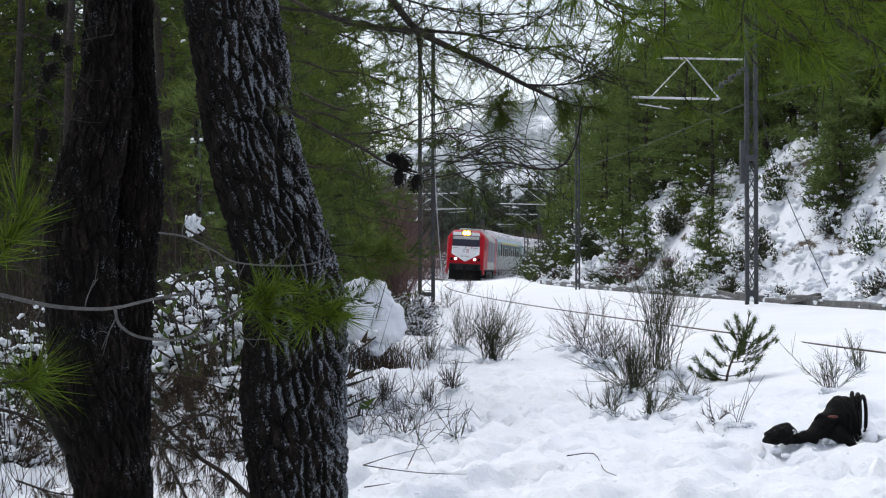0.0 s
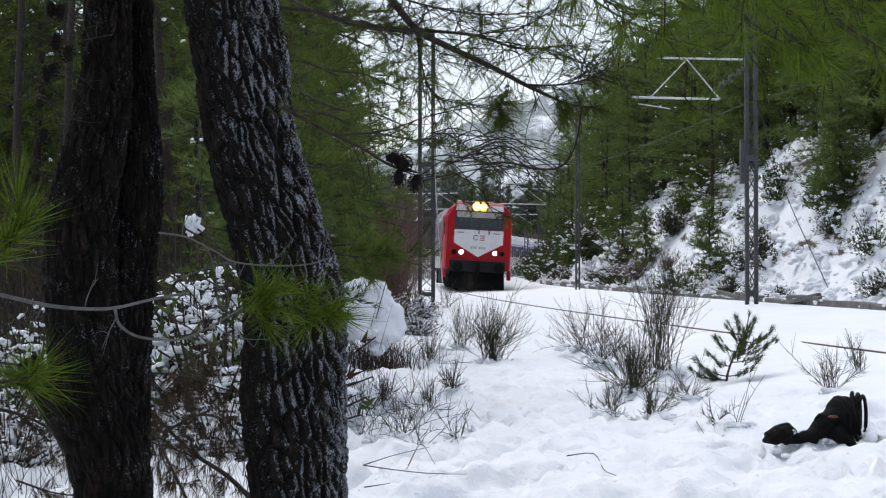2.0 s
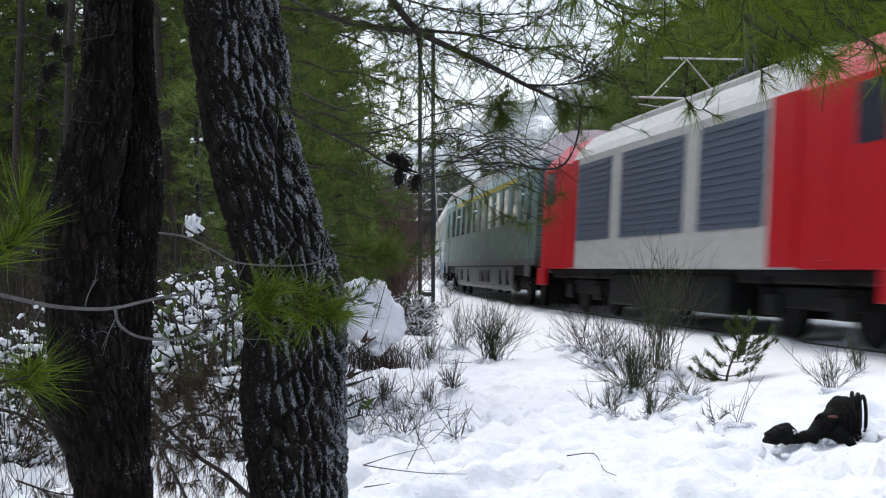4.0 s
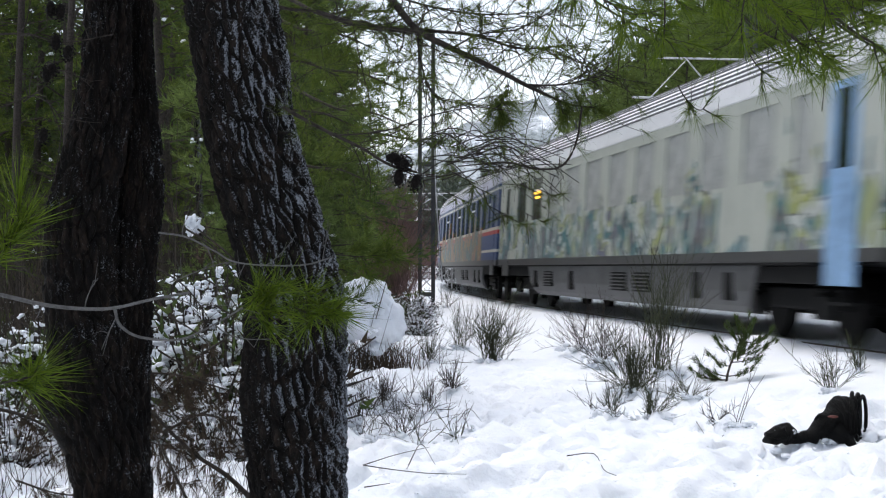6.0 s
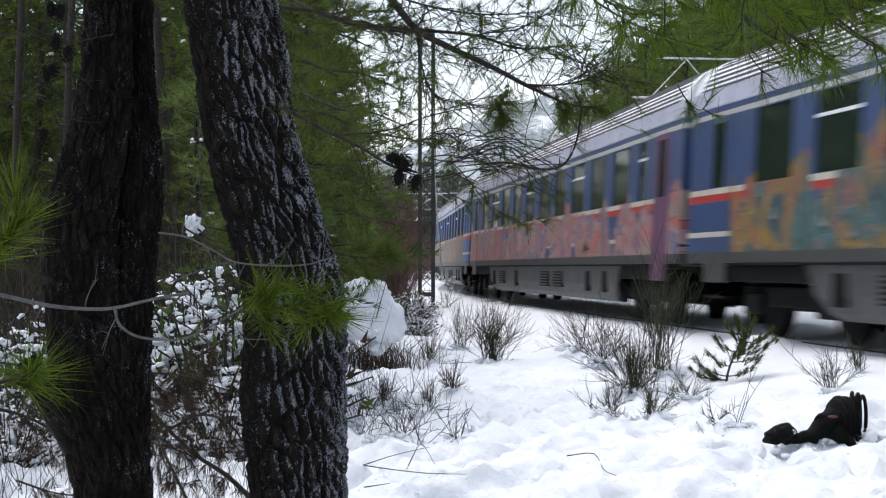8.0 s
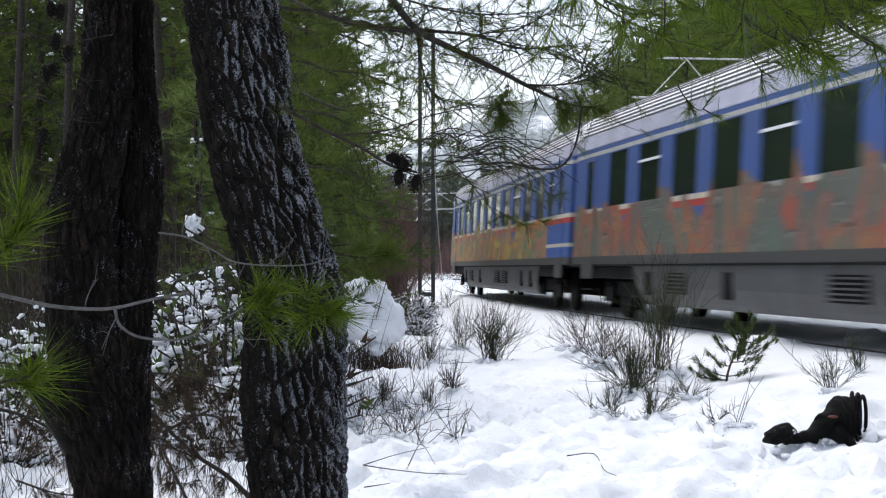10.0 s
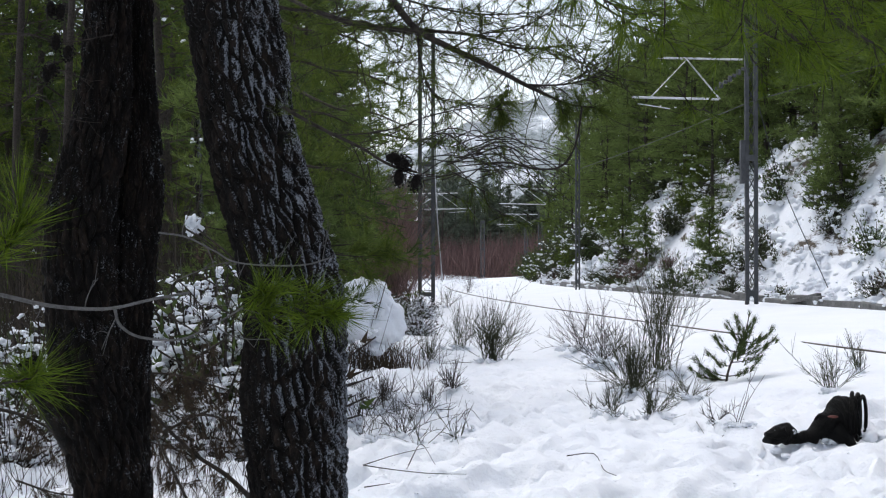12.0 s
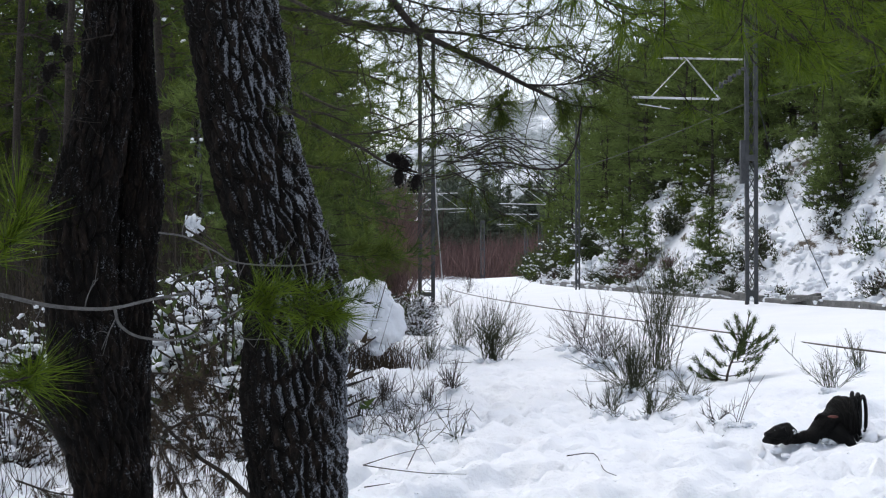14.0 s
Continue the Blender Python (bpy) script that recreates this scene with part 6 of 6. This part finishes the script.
    # green masses beside the leaning trunk
    for k, (x, y, d, n) in enumerate(((540, 110, 8.0, 12), (600, 60, 8.5, 14), (640, 130, 9, 14), (570, 200, 9, 12), (660, 200, 9.5, 10), (560, 20, 7.5, 12), (600, 300, 10, 12), (650, 40, 8, 12))):
        bough("soft green pine bough in the wood", [([sight_of(x - 170, y - 60, d + 0.5), sight_of(x - 70, y - 10, d), sight_of(x, y, d), sight_of(x + 60, y + 25, d)], 0.012, 0.004)], 20 + k, n, 0.34, 3, 22, 0.13, 0.0024, 0.45, PINE, True, 0.05)
    # blurred fresh tufts close overhead
    for k, (x, y, d) in enumerate(((1090, 45, 3.4), (1180, 20, 3.2), (1330, 15, 3.0), (1400, 55, 3.1), (1450, 130, 3.3), (1520, 30, 3.0), (1545, 110, 3.2), (1385, 110, 3.4))):
        bough("fresh green pine bough hanging close overhead", [([sight_of(x - 120, y - 130, d + 0.2), sight_of(x - 40, y - 60, d), sight_of(x + 20, y - 25, d)], 0.005, 0.002)], 40 + k, 6, 0.10, 2, 12, 0.12, 0.002, 0.42, NEEDLE, True, 0.15, curl=0.4)
    for k, (x, y, d) in enumerate(((1085, 5, 4.6), (1120, 45, 4.9), (1250, -30, 4.4), (1400, -20, 4.4), (1500, 10, 4.3), (1555, 90, 4.3))):
        bough("soft green pine bough spread overhead", [([sight_of(x - 150, y - 110, d + 0.3), sight_of(x - 60, y - 40, d), sight_of(x + 10, y, d), sight_of(x + 55, y + 18, d)], 0.005, 0.002)], 140 + k, 8, 0.12, 2, 15, 0.12, 0.0024, 0.42, NEEDLE, True, 0.05, curl=0.4)
    bough("bare curved twig hanging from a pine bough", [([sight(204.7, 168.9, 3.5), sight(210.5, 149.4, 3.5), sight(218.3, 137.7, 3.5), sight(226.1, 131.9, 3.5)], 0.002, 0.0012), ([sight(161.9, 126.1, 3.6), sight(167.7, 116.3, 3.6), sight(177.4, 108.6, 3.6), sight(186.0, 118.3, 3.6)], 0.002, 0.001)], 60, 3, 0.05, 2, 14, 0.08, 0.0013, 0.35, NEEDLE, True)
    # sprigs before the trunks
    SWAYING.append((bough("fresh green sprig swaying before the trunk", [([sight(-336.2, -10.1, 3.0), sight(-312.8, 1.6, 3.0), sight(-299.2, 17.1, 3.0), sight(-291.4, 30.7, 3.0)], 0.004, 0.002)], 70, 6, 0.05, 2, 12, 0.14, 0.003, 0.28, NEEDLE, True, -0.3), sight(-336.2, -10.1, 3.0), 0.9))
    SWAYING.append((bough("fresh green sprig swaying before the trunk", [([sight(-328.4, -84.0, 3.1), sight(-305.1, -79.4, 3.1), sight(-289.5, -76.3, 3.1), sight(-277.8, -72.4, 3.1)], 0.004, 0.002)], 71, 4, 0.05, 2, 13, 0.15, 0.003, 0.4, NEEDLE, True, -0.15), sight(-328.4, -84.0, 3.1), 0.5))
    SWAYING.append((bough("fresh green sprig swaying before the leaning trunk", [([sight(-133.9, -33.5, 4.6), sight(-118.3, -36.6, 4.6), sight(-102.7, -27.6, 4.6), sight(-87.2, -16.0, 4.55)], 0.004, 0.002), ([sight(-102.7, -27.6, 4.6), sight(-87.2, -33.5, 4.55), sight(-75.5, -31.5, 4.5)], 0.003, 0.0015), ([sight(-137.7, -34.2, 4.6), sight(-122.2, -21.8, 4.6), sight(-117.5, -14.8, 4.6)], 0.002, 0.0015)], 72, 6, 0.07, 2, 13, 0.15, 0.0034, 0.38, NEEDLE, True, 0.0), sight(-133.9, -33.5, 4.6), 0.35))
    SWAYING.append((bough("dull green sprig behind the leaning trunk", [([sight(-75.5, 9.3, 7.5), sight(-56.0, 7.4, 7.5), sight(-36.6, 9.3, 7.5)], 0.004, 0.002)], 73, 9, 0.12, 3, 28, 0.15, 0.0022, 0.4, PINE, True, 0.05), sight(-75.5, 9.3, 7.5), 0.35))
    bough("bare grey branch stretched before the twin trunk", [([sight(-328.4, -14.0, 4.2), sight(-305.1, -18.7, 4.2), sight(-273.9, -25.7, 4.2), sight(-246.7, -28.4, 4.2), sight(-225.3, -27.6, 4.2), sight(-200.0, -21.8, 4.25), sight(-174.7, -17.1, 4.3)], 0.007, 0.0035), ([sight(-226.1, -28.0, 4.2), sight(-222.6, -39.3, 4.2), sight(-209.7, -47.5, 4.2), sight(-184.4, -49.8, 4.2), sight(-165.0, -43.2, 4.25), sight(-137.7, -27.6, 4.3)], 0.005, 0.0025)], 80, 3, 0.12, 0, 1, 0.1, 0.001, 0.3, PINE, False, wood_mat=PALE)
    bough("bare thin branch dusted with snow", [([sight(-196.1, 24.1, 5.6), sight(-176.7, 21.0, 5.6), sight(-157.2, 11.3, 5.6), sight(-139.7, 3.1, 5.5), sight(-98.8, 1.6, 5.4), sight(-75.5, 7.4, 5.4)], 0.004, 0.0025), ([sight(-188.3, -10.1, 6.9), sight(-157.2, 1.6, 6.9), sight(-137.7, 5.4, 6.9)], 0.003, 0.002)], 81, 5, 0.14, 0, 1, 0.1, 0.001, 0.3, PINE, False, wood_mat=PALE)
    # twigs with cones at the edge of view
    bough("thin dark twigs carrying old cones", [([sight(-312.8, 161.1, 5.2), sight(-285.6, 161.1, 5.2), sight(-262.3, 155.3, 5.2), sight(-227.2, 161.1, 5.2)], 0.004, 0.002), ([sight(-289.5, 114.4, 5.2), sight(-273.9, 126.1, 5.2), sight(-266.1, 137.7, 5.2)], 0.003, 0.0015), ([sight(-305.1, 110.5, 5.2), sight(-281.7, 118.3, 5.2), sight(-266.1, 106.6, 5.2), sight(-260.3, 91.1, 5.2)], 0.003, 0.0015)], 82, 7, 0.16, 0, 1, 0.1, 0.001, 0.3, PINE, False,
          cones=[(sight(-267.3, 155.3, 5.2), 10), (sight(-259.1, 148.6, 5.2), 40), (sight(-273.2, 133.1, 5.2), 10), (sight(-270.0, 137.0, 5.2), 60), (sight(-264.2, 176.7, 5.2), 20), (sight(-270.8, 178.6, 5.2), 0), (sight(-275.9, 91.1, 5.2), 20)])
    # fallen boughs with withered needles
    fallen = [([sight(-131.9, -158.8, 7.4), sight(-149.4, -142.4, 7.5), sight(-172.8, -126.8, 7.6), sight(-196.1, -103.5, 7.7), sight(-211.7, -84.0, 7.8)], 0.014, 0.006), ([sight(-188.3, -111.3, 7.6), sight(-168.9, -101.6, 7.6), sight(-149.4, -105.4, 7.5), sight(-137.7, -119.1, 7.5)], 0.008, 0.004),
              ([sight(-207.8, -72.4, 7.9), sight(-180.5, -74.3, 7.9), sight(-149.4, -84.0, 7.8)], 0.007, 0.004), ([sight(-176.7, -158.0, 7.3), sight(-188.3, -134.6, 7.4), sight(-200.0, -111.3, 7.6)], 0.008, 0.005), ([sight(-149.4, -49.0, 8.2), sight(-172.8, -64.6, 8.0), sight(-200.0, -95.7, 7.9)], 0.006, 0.003)]
    bough("fallen pine bough with withered brown needles", fallen, 90, 15, 0.16, 2, 20, 0.12, 0.002, 0.22, DRY, False, 0.9)
    bough("fallen pine bough with withered brown needles", [([sight(-312.8, -95.7, 7.4), sight(-289.5, -101.6, 7.4), sight(-270.0, -111.3, 7.4), sight(-254.5, -126.8, 7.4)], 0.01, 0.005), ([sight(-312.8, -64.6, 8), sight(-289.5, -68.5, 8), sight(-273.9, -84.0, 7.8)], 0.008, 0.004), ([sight(-293.4, -146.3, 7), sight(-270.0, -154.1, 7), sight(-250.6, -157.2, 7)], 0.006, 0.003)], 91, 16, 0.16, 2, 20, 0.12, 0.002, 0.22, DRY, False, 0.9)
    bough("dead tangled boughs under the pines", [([sight_of(x, y, 11), sight_of(x + 60, y + 40, 11), sight_of(x + 110, y + 110, 11)], 0.008, 0.003) for x, y in ((270, 470), (300, 560), (340, 480), (280, 620), (380, 540), (0, 450), (20, 560), (320, 400))], 92, 6, 0.35, 1, 14, 0.12, 0.003, 0.35, DRY, False, 0.4)


PALE = mottled("pale_grey_twig", (0.05, 0.047, 0.043), (0.16, 0.152, 0.145), 30, 0.8)
build_boughs()


# ---- powder snow whirled up by the train ----
def build_spray():
    rng = np.random.default_rng(77)
    n = 42000
    x = rng.uniform(-34, 34, n)
    y = rng.normal(size=n) * 1.7
    z = 2.2 * rng.random(n) ** 1.9
    c = np.stack([x, y, z], 1)
    a, b = rng.normal(size=(n, 3)), rng.normal(size=(n, 3))
    size = rng.uniform(0.010, 0.032, (n, 1))
    v = np.stack([c - a * size, c + a * size, c + b * size], 1).reshape(-1, 3)
    h = Heap()
    h.add(v, np.arange(3 * n).reshape(-1, 3))
    return tagged(new("powder_snow", h.mesh("powder_snow", POWDER_SNOW)), "fine powder snow whirled up along the train", "powder snow", kind="stuff")


POWDER = build_spray()


# ---- loose details ----
def build_clumps():
    """Small clods of snow fallen from the boughs."""
    rng = np.random.default_rng(55)
    h = Heap()
    cs, sz = [], []
    for k in range(180):
        d = rng.uniform(9.3, 15.5)
        x = rng.uniform(-0.07, 0.30) * d
        cs.append(np.array([x, d, float(ground(x, d)) - 0.002]))
        sz.append(rng.uniform(0.008, 0.026))
    lumps(h, cs, sz, rng, 0.4)
    tagged(new("snow_clods", h.mesh("snow_clods", SNOW, True)), "small clods of snow scattered on the ground", "snow clods", kind="stuff")


    h, cs, sz = Heap(), [], []
    for k in range(1500):
        s, off = rng.uniform(-5, 68), 5.0 + 5.5 * rng.random() ** 1.3
        x, y = on_track(s, off)
        cs.append(np.array([x, y, float(ground(x, y))]))
        sz.append(rng.uniform(0.06, 0.3))
    lumps(h, cs, sz, rng, 0.6)
    tagged(new("snow_clumps", h.mesh("snow_clumps", SNOW, True)), "uneven clumps of snow over low growth on the cutting", "snow clumps", kind="stuff")


build_clumps()


def build_slender_trunks():
    for k, (u, d, r, v) in enumerate(((352, 17, 0.055, 60), (300, 24, 0.08, 0), (120, 19, 0.07, 0), (30, 21, 0.08, 0), (420, 27, 0.09, 0), (66, 27, 0.1, 0))):
        x = (u - 784) / 2570 * d
        z = float(ground(x, d))
        p = smooth_path([(x, d, z - 0.1), (x + 0.05, d, z + 1.5), (x - 0.02, d, z + 3), (x + 0.06, d, z + 5.5)], 16)
        ob = tagged(new("bare_sapling"), "slender bare trunk dusted with snow in the wood", "sapling", "bare saplings")
        part("trunk", fast_mesh("trunk", *tube(p, [r, r * 0.6], 9), BARK if k == 0 else TWIG, True), None, ob)
        h = Heap()
        rng = np.random.default_rng(60 + k)
        for j in range(14):
            q = p[rng.integers(3, 15)]
            w = np.array([rng.normal(), 0.5 * rng.normal(), 0.4 * abs(rng.normal())])
            w *= rng.uniform(0.4, 1.0)
            h.add(*tube([q, q + w * 0.5 + (0, 0, 0.05), q + w], [0.008, 0.003], 4))
        part("brushwood", h.mesh("brushwood", TWIG), None, ob)["kind"] = "stuff"
    ob = new("snow_tuft", blob("snow_tuft", (0, 0, 0), (0.065, 0.055, 0.08), 77, SNOW, 0.7, 4))
    q = sight(-172.0, 29.6, 14)
    ob.location = q
    tagged(ob, "clump of snow caught in a twig fork", "snow clump")
    tw = tube(smooth_path([q + np.array([0.08, 0.02, 0.5]), q + np.array([0.03, 0.02, 0.1]), q, q + np.array([0.3, 0, -0.25]), q + np.array([0.55, 0, -0.5])], 14), [0.006, 0.012], 5)
    tagged(new("forked_twig", fast_mesh("forked_twig", *tw, TWIG)), "dark forked twig that carries a clump of snow", "twig")


build_slender_trunks()

# ---- motions ----
def front_at(t):
    """Where the train's front stands along the curve."""
    return -24.67 + 24.03 * t - 0.0974 * t * t


def stand(s, half):
    """The pose of a vehicle whose middle is at s, borne by bogies half metres ahead and behind."""
    (x0, y0), (x1, y1) = on_track(s - half), on_track(s + half)
    return pose((x0 + x1) / 2, (y0 + y1) / 2, 0.02, -3.0, 0, math.degrees(math.atan2(y1 - y0, x1 - x0)))


def motions():
    times = [0.5 * k for k in range(29)]
    back = 10.45
    for k, v in enumerate(TRAIN):
        walk(v, [(t, stand(front_at(t) - back - (0.22 if k == 0 else 0.0), 6.3 if k == 0 else 9.5)) for t in times])
        back += (10.45 + 13.2) if k == 0 else 26.4
    walk(POWDER, [(t, Matrix.Translation((0, 0, -z)) @ stand(s, 20)) for t, s, z in ((0.0, -66, 0), (1.0, -50, 0), (2.0, -32, 0.05), (3.0, -18, 0.2), (5.0, -8, 0.9), (8.0, -4, 1.5), (14.0, -3, 1.9))])
    # sprigs nod in the wind
    for k, (ob, pivot, much) in enumerate(SWAYING):
        px, py, pz = (float(q) for q in pivot)
        rows = []
        for t in times:
            a = much * (math.sin(t * 2.1 + k * 1.7) + 0.6 * math.sin(t * 3.7 + k))
            rows.append((t, Matrix.Translation((px, py, pz)) @ pose(0, 0, 0, 0.4 * a, 1.6 * a, 0.5 * a) @ Matrix.Translation((-px, -py, -pz))))
        walk(ob, rows)


motions()
